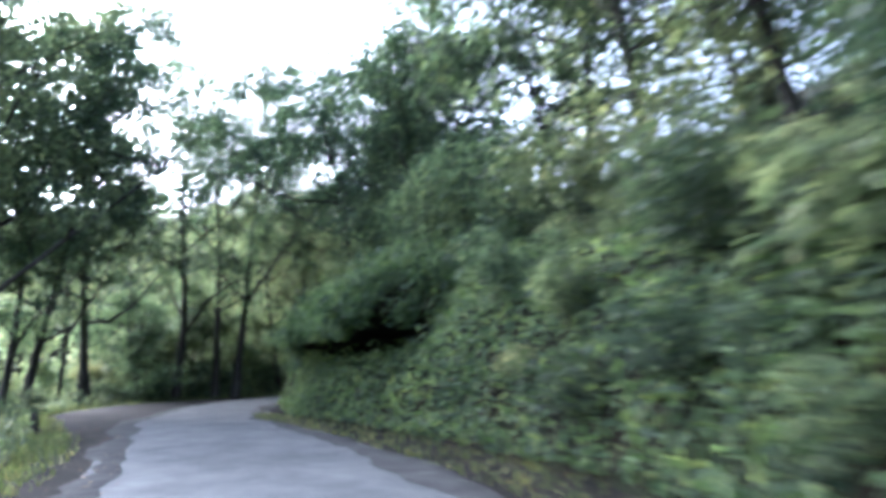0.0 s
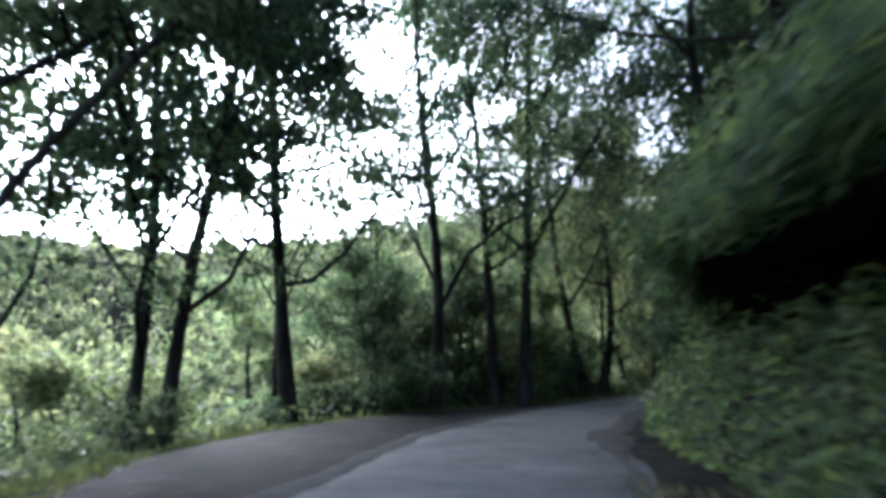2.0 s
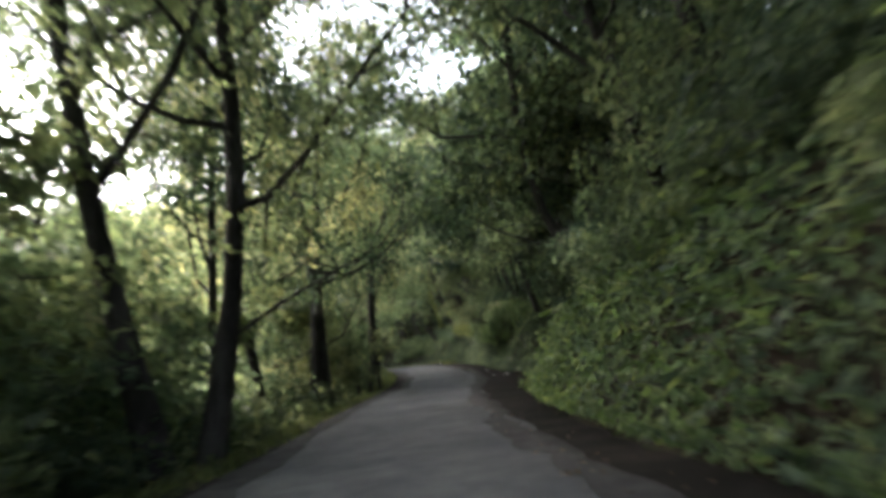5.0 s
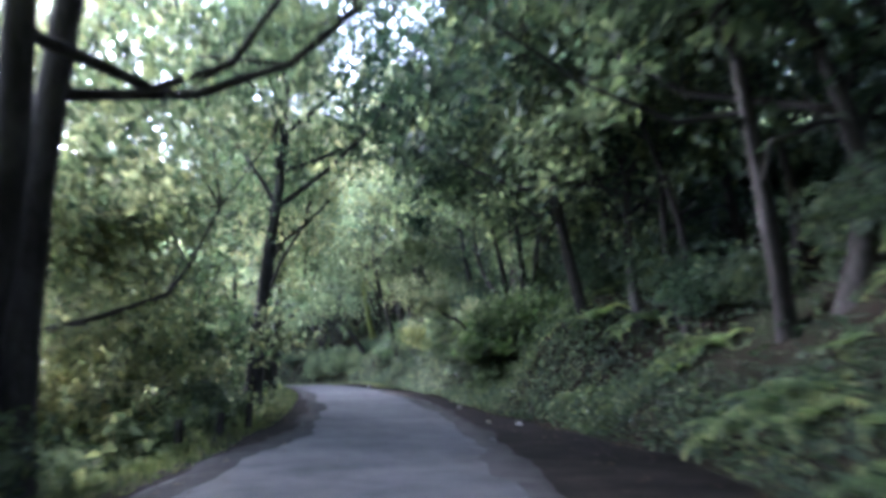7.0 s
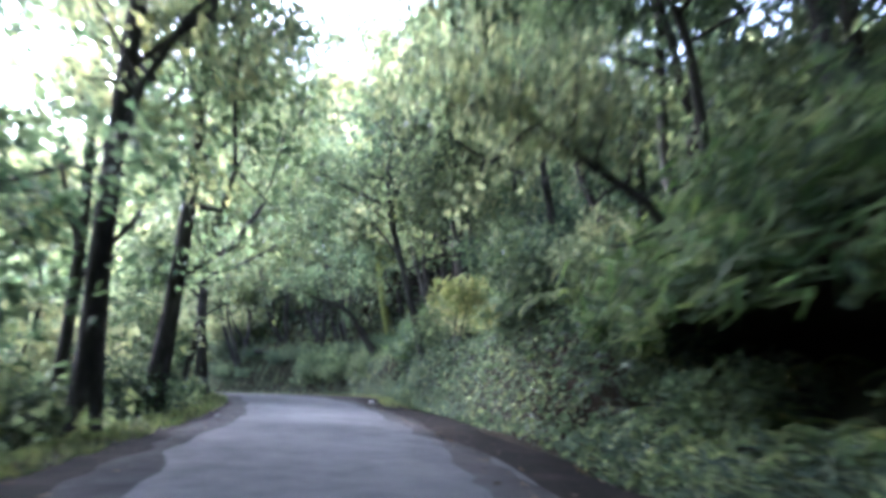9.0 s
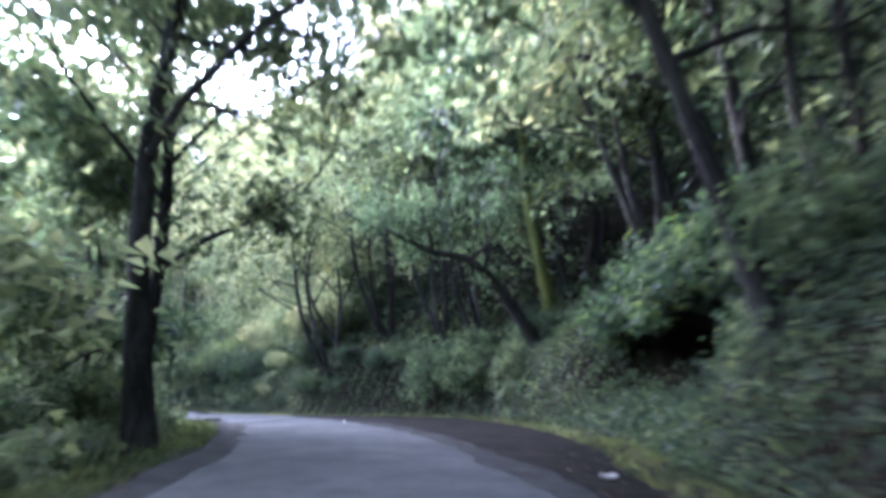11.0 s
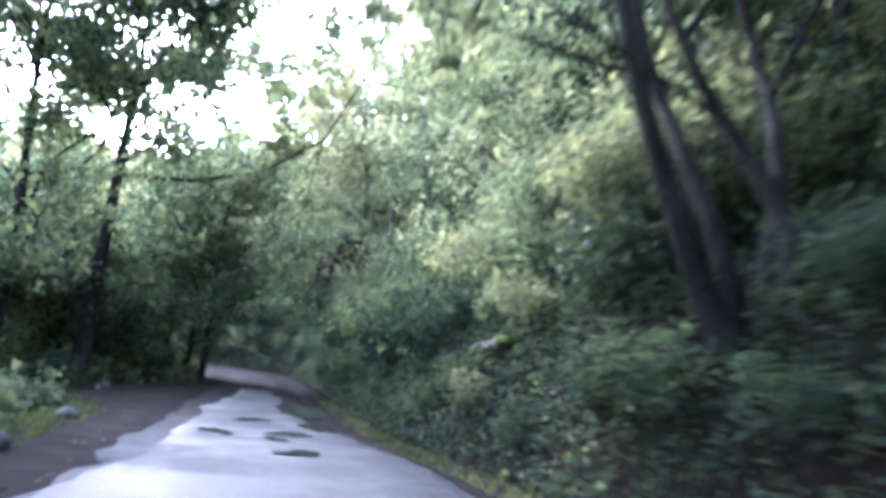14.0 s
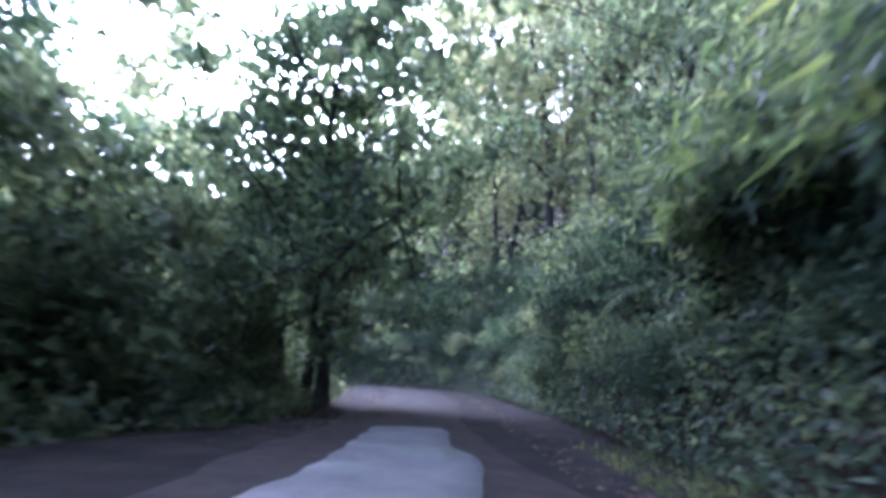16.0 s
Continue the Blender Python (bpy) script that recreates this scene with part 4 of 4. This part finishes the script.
# ---- saplings behind the tree row, above the valley ----
saplings = [tree("sapling", 400 + k, (7.2, 8.4, 6.4)[k], 0.07, (2, 1, 3)[k], spread=(2.3, 2.5, 2.2)[k], low=0.12, limbs=7, leaf_count=3900, leaf=0.23, clump=0.95, material=(LEAF, LEAF, LEAF_PALE)[k]) for k in range(3)]
for p, (x, y) in zip(saplings, ((-17.6, 37.5), (-17.0, 46.5), (-16.2, 56.0))):
    tagged(put(p, x, y, sink=0.2), "bushy dull green sapling leafy down to the ground", "sapling", "saplings on the slope")
row(saplings[2:], -1, 7.5, 3.8, 1.05, 1.0, [(-10, 12), (38, 190)])
row(saplings[:1], -1, 3.6, 2.4, 1.05, 0.6, [(-10, 130), (150, 190)])
row(saplings[1:], -1, 4.6, 3.0, 1.2, 0.9, [(-10, 66), (112, 190)])
row(saplings, -1, 4.2, 2.9, 0.95, 0.9, [(-10, 37), (72, 170)])
row(saplings[:2], -1, 4.6, 2.6, 1.25, 0.7, [(-10, 44), (62, 170)])
row(saplings, -1, 8.5, 3.4, 1.3, 1.2, [(-10, 40), (72, 170)])
row(saplings[1:2], -1, 2.4, 2.6, 0.95, 0.6, [(-10, 103), (113, 170)])


# ---- ferns on the bank ----
def fern(seed, fronds=10, length=0.95):
    rng = np.random.RandomState(seed)
    thing = new("fern")
    for k in range(fronds):
        a = 6.28 * k / fronds + rng.uniform(-0.2, 0.2)
        ln = length * rng.uniform(0.7, 1.15)
        t = np.linspace(0, 1, 13)
        out = np.array([math.cos(a), math.sin(a), 0])
        p = out * (t * ln * 0.85)[:, None] + np.array([0, 0, 1.0]) * (ln * (0.75 * t - 0.72 * t * t))[:, None]
        sd = np.array([-math.sin(a), math.cos(a), 0])
        v = []
        for i in range(1, 13):
            w = ln * 0.26 * (1 - (t[i] * 0.95)) ** 0.7 * min(1, i / 2.5) + 0.01
            for g in (-1, 1):
                tip = p[i] + sd * g * w + (p[i] - p[i - 1]) * 0.5 - np.array([0, 0, w * 0.25])
                v.append([p[i - 1], tip, p[i] + (p[i] - p[i - 1]) * 0.15])
        part("frond", blades("frond", np.array(v), FERN), thing)
    return thing


ferns = [fern(70 + k, (6, 7)[k], (0.9, 1.15)[k]) for k in range(2)]
for p, (x, y) in zip(ferns, ((0.6, 5.0), (-5.9, 42.0))):
    tagged(put(p, x + 3.2, y, size=1.0), "arching pale green fern on the road bank", "fern", "bank ferns")
rng = np.random.RandomState(12)
for k in range(75):
    i = rng.randint(20, len(LINE) - 40)
    d = foot(LINE[i, 1]) + 0.3 + 2.2 * rng.rand()
    x, y = LINE[i, :2] + SIDE[i] * d
    if y > 1:
        copy_thing(ferns[k % 2], pose(x, y, gz(x, y) - 0.02, 0, -25, rng.uniform(-30, 30) + math.degrees(math.atan2(SIDE[i][1], SIDE[i][0]))) @ Matrix.Scale(rng.uniform(0.6, 1.05), 4))
for k in range(34):
    i = int(np.searchsorted(LINE[:, 1], rng.uniform(80, 91)))
    x, y = LINE[i, :2] + SIDE[i] * (foot(LINE[i, 1]) + rng.uniform(0.9, 3.8))
    copy_thing(ferns[k % 2], pose(x, y, gz(x, y), 0, -18, rng.uniform(-40, 40)) @ Matrix.Scale(rng.uniform(0.9, 1.5), 4))

for k in range(30):
    i = int(np.searchsorted(LINE[:, 1], rng.uniform(58, 77)))
    x, y = LINE[i, :2] + SIDE[i] * (foot(LINE[i, 1]) + rng.uniform(0.3, 5.5))
    copy_thing(ferns[k % 2], pose(x, y, gz(x, y), 0, -18, rng.uniform(-40, 40)) @ Matrix.Scale(rng.uniform(0.8, 1.4), 4))


# ---- overhanging lips of earth above the hollows of the bank ----
def bank_lip(y0, y1, reach, drop, lift=0.0, ivy=LEAF, share=0.5):
    """Earth held by roots that juts out over an undercut, with growth hanging from its edge."""
    i0, i1 = (int(np.searchsorted(LINE[:, 1], v)) for v in (y0, y1))
    idx = np.arange(i0, i1 + 1)
    fade = np.clip(np.minimum(idx - i0, i1 - idx) / 4.0, 0.02, 1)
    w = (0.7 * wave(LINE[idx, 1], 0 * idx, 0.9, 50) + 0.4 * wave(LINE[idx, 1], 0 * idx, 2.8, 51))
    fo, so = foot(LINE[idx, 1]), np.array([(2.9, 3.55), (1.9, 3.62), (0.9, 3.35), (0.0, 2.75), (0.1, 2.6), (0.9, 2.62), (2.9, 2.3)])
    rows = []
    for o, h in so:
        out = 2.9 - (2.9 - o) * reach * fade * (1 + 0.22 * w)
        rows.append(np.c_[LINE[idx, :2] + SIDE[idx] * (fo + out)[:, None], LINE[idx, 2] + h + lift - drop * (2.9 - out) / 2.9 + 0.25 * w])
    v = np.stack(rows, 1)
    k = len(so)
    f = [(i * k + j, i * k + j + 1, (i + 1) * k + j + 1, (i + 1) * k + j) for i in range(len(idx) - 1) for j in range(k - 1)]
    f += [tuple(range(k)), tuple(range((len(idx) - 1) * k, len(idx) * k))[::-1]]
    tagged(new("bank_lip", mesh("bank_lip", v.reshape(-1, 3), f, SOIL)), "lip of dark rooty earth overhanging a hollow in the bank", "bank", kind="structure")
    rng = np.random.RandomState(int(y0) + 600)
    n = int(1500 * (y1 - y0))
    a, u = rng.randint(0, len(idx), n), rng.uniform(0.3, 3.6, n)
    j, t = u.astype(int), (u - u.astype(int))[:, None]
    c = v[a, j] * (1 - t) + v[a, j + 1] * t + np.c_[TANG[idx[a]] * rng.uniform(-0.3, 0.3, (n, 1)), np.zeros(n)]
    side = np.c_[-SIDE[idx[a]], np.zeros(n)]
    hang = np.clip(u - 2.2, 0, 1)[:, None]
    c = c + side * np.abs(rng.normal(size=(n, 1))) * 0.3 * (1 + 0.7 * w[a])[:, None] + np.array([0, 0, 1.0]) * (np.abs(rng.normal(size=(n, 1))) * 0.4 * (1 - hang) - hang * rng.uniform(0, 0.62, (n, 1)) ** 2)
    half = int(n * share)
    green = leaves(rng, c[:half], side[:half] * 0.9, 0.2, 0.11, 0.7)
    frond = leaves(rng, c[half:], side[half:] * 1.6, 0.34, 0.06, 1.0)
    tagged(new("hanging_growth", blades("hanging_growth", green, ivy)), "green ivy and brambles trailing off the edge of the bank", "ivy", kind="stuff")
    tagged(new("hanging_growth", blades("hanging_growth", frond, FERN)), "long fern fronds trailing off the edge of the bank", "ferns", kind="stuff")
    for q in range(int((y1 - y0) * 0.9)):
        m = rng.randint(2, len(idx) - 2)
        p = v[m, 2] * 0.7 + v[m, 3] * 0.3
        yaw = math.degrees(math.atan2(SIDE[idx[m], 1], SIDE[idx[m], 0]))
        copy_thing(ferns[q % 2], pose(p[0], p[1], p[2] + 0.02, 0, -35, yaw + rng.uniform(-30, 30)) @ Matrix.Scale(rng.uniform(0.7, 1.2), 4))


bank_lip(12.5, 30.5, 0.95, 0.0)
bank_lip(77.0, 85.5, 0.85, 0.0, -0.75)
# Darker ivy colour stands in for shade on this lip.
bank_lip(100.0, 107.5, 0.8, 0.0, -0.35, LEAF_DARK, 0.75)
bank_lip(132.0, 139.5, 0.8, 0.0)

# ---- low growth and far woods ----
def scatter(name, count, rng, lo, hi, length, width, material, label, category, lift=0.15, side=1, y0=-12, y1=170, droop=0.2, flat=False, cling=False, bare=()):
    """Leaves strewn over the ground between two distances from the foot of the bank or the edge of the shelf."""
    i = rng.randint(10, len(LINE) - 6, count)
    ry = LINE[i, 1]
    base = foot(ry) if side > 0 else shelf(ry)
    d = side * (base + rng.uniform(lo, hi, count))
    p = LINE[i, :2] + SIDE[i] * d[:, None] + TANG[i] * rng.uniform(-0.3, 0.3, count)[:, None]
    keep = (p[:, 1] > y0) & (p[:, 1] < y1)
    for a, b in bare:
        keep &= (p[:, 1] < a) | (p[:, 1] > b) | (rng.rand(count) < 0.3)
    p = p[keep]
    dd = road_at(p[:, 0], p[:, 1])
    if side > 0 and hi < 4:
        deep = (np.interp(dd[3], *np.array(HOLLOWS).T) > 0.5) & ((dd[3] < 95) | (dd[3] > 125)) & (dd[1] - foot(dd[3]) > 1.0) & (dd[1] - foot(dd[3]) < 2.6)
        p, dd = p[~deep], [q[~deep] for q in dd]
    p = p[np.where(dd[1] > 0, dd[1] - foot(dd[3]), -dd[1] - shelf(dd[3])) > lo - 0.1]
    z = ground(p[:, 0], p[:, 1])
    n = len(p)
    c = np.c_[p, z + np.abs(rng.normal(size=n)) * lift]
    up = np.tile(np.array([0, 0, 1.0]), (n, 1))
    v = leaves(rng, c, up * 0.8, length, width, droop)
    if cling:
        e = 0.12
        slope = np.c_[ground(p[:, 0] + e, p[:, 1]) - z, ground(p[:, 0], p[:, 1] + e) - z] / e
        nor = unit(np.c_[-slope, np.ones(n)])
        c = np.c_[p, z] + nor * (np.abs(rng.normal(size=(n, 1))) * lift + 0.02)
        ax = rng.normal(size=(n, 3)) - np.array([0, 0, droop])
        ax = unit(ax - nor * (ax * nor).sum(-1, keepdims=True) + nor * rng.uniform(0, 1.3, (n, 1)))
        sd = unit(np.cross(nor + 0.8 * rng.normal(size=(n, 3)), ax))
        ln, wd = (length * rng.uniform(0.6, 1.4, n))[:, None], (width * rng.uniform(0.7, 1.3, n))[:, None]
        v = np.stack([c + ax * ln * 0.6, c - ax * ln * 0.4 + sd * wd * 0.5, c - ax * ln * 0.3 - sd * wd * 0.5], 1)
    if flat:
        v[:, :, 2] = c[:, None, 2] + (v[:, :, 2] - c[:, None, 2]) * 0.25
    me = blades(name, v, material)
    return tagged(new(name, me), label, category, kind="stuff")


HB = ((61, 70), (100, 107), (116, 122))   # where the bank is mostly bare earth
rng = np.random.RandomState(21)
scatter("undergrowth", 35000, rng, 1.0, 3.4, 0.17, 0.12, LEAF, "mat of ivy, brambles and seedlings on the bank", "undergrowth", 0.28, 1, y1=57)
# Shade on the bank past y 57 is put into the leaf colour.
scatter("undergrowth", 45000, rng, 1.0, 3.4, 0.17, 0.12, LEAF_DARK, "mat of ivy and brambles on the bank, darkened in colour for shade", "undergrowth", 0.28, 1, y0=57, bare=HB)
scatter("bank_ivy", 70000, rng, -0.05, 1.3, 0.17, 0.09, LEAF, "green ivy and seedlings hanging down the cut face of the bank", "ivy", 0.16, 1, y1=58, droop=0.8, cling=True)
scatter("bank_ivy", 60000, rng, -0.05, 1.3, 0.12, 0.07, LEAF, "small-leaved ivy scattered over the earth of the bank", "ivy", 0.14, 1, y0=58, droop=0.8, cling=True, bare=HB)
scatter("bank_ivy", 60000, rng, -0.1, 1.6, 0.2, 0.075, FERN, "pale fronds and brambles on the cut face of the bank", "ivy", 0.26, 1, y1=62, droop=0.5, cling=True, bare=HB)
# Darkened leaf colour again, for the shaded face.
scatter("bank_ivy", 110000, rng, -0.1, 1.7, 0.13, 0.065, LEAF_DARK, "brambles and fronds on the cut face, darkened in colour for shade", "ivy", 0.22, 1, y0=62, droop=0.5, cling=True, bare=((61, 70),))
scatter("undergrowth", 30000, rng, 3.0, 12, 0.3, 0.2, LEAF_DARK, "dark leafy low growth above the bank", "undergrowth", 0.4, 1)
scatter("undergrowth", 55000, rng, 0.0, 12, 0.24, 0.16, LEAF, "tangle of low plants on the valley slope", "undergrowth", 0.35, -1)
scatter("slope_growth", 50000, rng, 5, 48, 0.6, 0.4, LEAF, "leafy brush covering the valley slope", "undergrowth", 1.3, -1)
scatter("leaf_litter", 16000, rng, -1.5, 0.6, 0.09, 0.07, LITTER, "dry brown fallen leaves on the dirt verge", "leaf litter", 0.01, 1, flat=True)
scatter("leaf_litter", 12000, rng, -1.5, 0.4, 0.1, 0.08, LITTER, "thick drift of brown leaves at the bank foot", "leaf litter", 0.015, 1, 66, 106, flat=True)
scatter("leaf_litter", 9000, rng, -1.8, 0.5, 0.09, 0.07, LITTER, "dry brown fallen leaves along the shoulder", "leaf litter", 0.01, -1, flat=True)
scatter("leaf_litter", 7000, rng, -6.5, 0.3, 0.13, 0.1, LITTER, "drift of orange-brown fallen leaves where the lane bends away", "leaf litter", 0.02, 1, 147, 170, flat=True)
scatter("verge_grass", 30000, rng, -1.4, 0.5, 0.16, 0.04, GRASS, "short yellow-green grass at the foot of the bank", "grass", 0.03, 1, -8, 24, droop=-1.4)
scatter("verge_grass", 14000, rng, -0.9, 0.4, 0.16, 0.05, GRASS, "thin weedy grass on the outer shoulder", "grass", 0.03, -1, 2, 26, droop=-1.2)
scatter("verge_grass", 50000, rng, -0.9, 0.4, 0.15, 0.04, GRASS, "bright short grass along the bank foot", "grass", 0.03, 1, 96, 140, droop=-1.4)
scatter("verge_grass", 16000, rng, 1.6, 6.0, 0.3, 0.08, GRASS, "bright yellow-green grass among the stems above the bank", "grass", 0.05, 1, 117, 131, droop=-1.4)
scatter("verge_grass", 50000, rng, -0.7, 0.6, 0.16, 0.04, GRASS, "pale grass along the outer edge of the road", "grass", 0.03, -1, -8, 130, droop=-1.4)


def far_woods():
    """Tree crowns on the far hillsides, in clumps of big leaves."""
    rng = np.random.RandomState(31)
    out = []
    for k in range(5500):
        a, r = rng.uniform(-2.9, 0.9), 30 + 330 * rng.rand() ** 1.5
        x, y = -15 + r * math.sin(a), 75 + r * math.cos(a)
        d = road_at(x, y)[1][0]
        if abs(d) < 33:
            continue
        z = gz(x, y)
        h, w = rng.uniform(8, 13), rng.uniform(3.0, 5.5)
        n = 38
        dirs = unit(rng.normal(size=(n, 3)))
        c = np.array([x, y, z + h * 0.6]) + dirs * np.array([w, w, h * 0.42]) * rng.uniform(0.5, 1.0, (n, 1))
        out.append(leaves(rng, c, dirs, 2.3, 1.6, 0.2))
    # Pale leaf colour carries the haze of the distance.
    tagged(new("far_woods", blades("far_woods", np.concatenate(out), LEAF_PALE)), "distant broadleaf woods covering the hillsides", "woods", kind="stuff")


far_woods()


# ---- puddles on the concrete ----
def puddle(x, y, length, width, turn, seed):
    rng = np.random.RandomState(seed)
    n = 64
    a = np.arange(n) * 2 * np.pi / n
    r = 1 + 0.16 * np.sin(3 * a + rng.uniform(0, 6)) + 0.12 * np.sin(5 * a + rng.uniform(0, 6)) + 0.06 * np.sin(8 * a + rng.uniform(0, 6)) + 0.04 * np.sin(13 * a + rng.uniform(0, 6))
    m = pose(x, y, 0, 0, 0, turn)
    v = []
    for k in range(n):
        p = m @ Vector((math.cos(a[k]) * r[k] * width / 2, math.sin(a[k]) * r[k] * length / 2, 0))
        s_, d, z, ry = (float(q[0]) for q in road_at(p.x, p.y))
        v.append((p.x, p.y, z + 0.024 + np.interp(abs(d), [0, 1, 2.0], [0.035, 0.025, 0.006])))
    v.append(tuple(np.mean(v, axis=0) + (0, 0, 0.004)))
    ob = new("puddle", mesh("puddle", v, [(k, (k + 1) % n, n) for k in range(n)], WATER))
    tagged(ob, "shallow dark puddle lying across the worn lane", "puddle", "puddles")


for k, (x, y, a, c) in enumerate(((-15.3, 131.0, 2.3, 0.75), (-17.2, 133.9, 2.0, 1.3), (-17.9, 135.2, 1.6, 0.9), (-14.35, 127.6, 0.7, 0.35), (-15.5, 127.6, 0.9, 0.4), (-14.7, 128.7, 0.6, 0.9), (-13.2, 126.3, 0.5, 0.8), (-16.6, 130.4, 0.5, 1.1))):
    puddle(x, y, a, c, 30 + 9 * (k > 2) * k, 3 + k)


# ---- small things beside the road ----
def wooden_post(x, y, height, lean):
    me = mesh("post", *tube([(0, 0, -0.2), (0, 0, height * 0.5), (0.01, 0, height - 0.03), (0.01, 0, height)], [0.085, 0.08, 0.078, 0.06], 10), BARK)
    ob = new("wooden_post", me)
    ob.matrix_basis = pose(x, y, gz(x, y), lean, -lean * 0.6, 40 * x)
    tagged(ob, "short weathered wooden post at the outer edge of the road", "post", "edge posts")


for x, y, h, lean in ((-8.2, 74.6, 0.62, 3), (-8.75, 72.8, 0.5, -4), (-9.3, 70.8, 0.55, 5), (-10.3, 16.9, 0.5, 4), (-11.3, 18.4, 0.5, -3)):
    wooden_post(x, y, h, lean)


def boulder(x, y, size, seed, material, label):
    rng = np.random.RandomState(seed)
    bm = bmesh.new()
    bmesh.ops.create_icosphere(bm, subdivisions=3, radius=1)
    for v in bm.verts:
        p = np.array(v.co)
        f = 1 + 0.16 * wave(p[0] * 3, p[1] * 3 + p[2] * 2, 1.0, seed) + 0.07 * wave(p[0] * 7, p[2] * 7, 1.0, seed + 1)
        v.co = v.co * float(f)
    me = bpy.data.meshes.new("boulder")
    bm.to_mesh(me)
    bm.free()
    me.materials.append(material)
    me.shade_smooth()
    ob = new("boulder", me)
    ob.matrix_basis = pose(x, y, gz(x, y) + size[2] * 0.35, 0, 0, rng.uniform(0, 180)) @ Matrix.Diagonal((*size, 1))
    tagged(ob, label, "boulder", "edge stones")


STONE = rough_material("stone", [(0.3, (0.05, 0.055, 0.045)), (0.5, (0.12, 0.12, 0.11)), (0.7, (0.24, 0.235, 0.22))], 3.0, 22.0, 0.7, 0.9)
for k, (x, y, a, c) in enumerate(((-17.7, 126.6, 0.28, 0.2), (-15.3, 123.2, 0.34, 0.24), (-14.6, 122.0, 0.25, 0.18), (-23.6, 133.6, 0.2, 0.17), (-22.9, 132.6, 0.13, 0.1), (-12.3, 118.2, 0.26, 0.2), (-11.2, 116.6, 0.3, 0.2))):
    boulder(x, y, (a * 0.75, a * 0.6, c * 0.75), 40 + k, STONE, "rough pale grey stone half sunk at the outer road edge")

LOG = tube(bent(np.random.RandomState(5), (-0.5, 0, 0.05), (0.5, 0, 0.07), 0.03, 6), [0.04, 0.045, 0.042, 0.04, 0.035, 0.03], 9)
log = new("fallen_log", mesh("fallen_log", *LOG, BARK))
log.matrix_basis = pose(-9.9, 113.6, gz(-9.9, 113.6) + 0.02, 0, -6, 62)
tagged(log, "short dead log lying in the grass by the road", "log")
TRUNK = tube(bent(np.random.RandomState(6), (-0.8, 0, 0), (0.8, 0, 0.06), 0.03, 7), [0.15, 0.16, 0.15, 0.15, 0.14, 0.13, 0.12], 10)
trunk = new("fallen_log", mesh("fallen_log", *TRUNK, BARK))
trunk.matrix_basis = pose(-5.9, 124.3, gz(-5.9, 124.3) + 0.1, 0, 4, 10)
tagged(trunk, "dark fallen trunk lying among the stems on the bank", "log")

PAPER = rough_material("scrap_paper", [(0.3, (0.5, 0.5, 0.48)), (0.7, (0.75, 0.74, 0.72))], 8.0, 40.0, 0.3, 0.8)


def scrap(x, y, size, turn, seed):
    """A crumpled bit of paper: a small bent sheet with some thickness."""
    rng = np.random.RandomState(seed)
    n = 5
    g = np.array([[(i / (n - 1) - 0.5, j / (n - 1) - 0.5, 0.1 * rng.normal()) for i in range(n)] for j in range(n)]).reshape(-1, 3)
    v = np.vstack([g, g + (0, 0, 0.06)])
    f = []
    for j in range(n - 1):
        for i in range(n - 1):
            q = (j * n + i, j * n + i + 1, (j + 1) * n + i + 1, (j + 1) * n + i)
            f += [q[::-1], tuple(k + n * n for k in q)]
    rim = [i for i in range(n)] + [j * n + n - 1 for j in range(1, n)] + [(n - 1) * n + i for i in range(n - 2, -1, -1)] + [j * n for j in range(n - 2, 0, -1)]
    f += [(a, b, b + n * n, a + n * n) for a, b in zip(rim, rim[1:] + rim[:1])]
    ob = new("paper_scrap", mesh("paper_scrap", v, f, PAPER))
    s_, d, z, ry = (float(q[0]) for q in road_at(x, y))
    ob.matrix_basis = pose(x, y, max(gz(x, y), z) + size * 0.14, 0, 0, turn) @ Matrix.Scale(size, 4)
    tagged(ob, "crumpled scrap of white paper on the dirt verge", "litter", "paper scraps")


for k, (x, y, c) in enumerate(((-1.9, 73.6, 0.16), (-0.9, 76.3, 0.2), (-2.4, 74.4, 0.1), (-1.6, 79.5, 0.12), (2.4, 9.6, 0.2), (-1.4, 99.2, 0.16), (-5.6, 112.8, 0.12))):
    scrap(x, y, c, 50 * k, 80 + k)
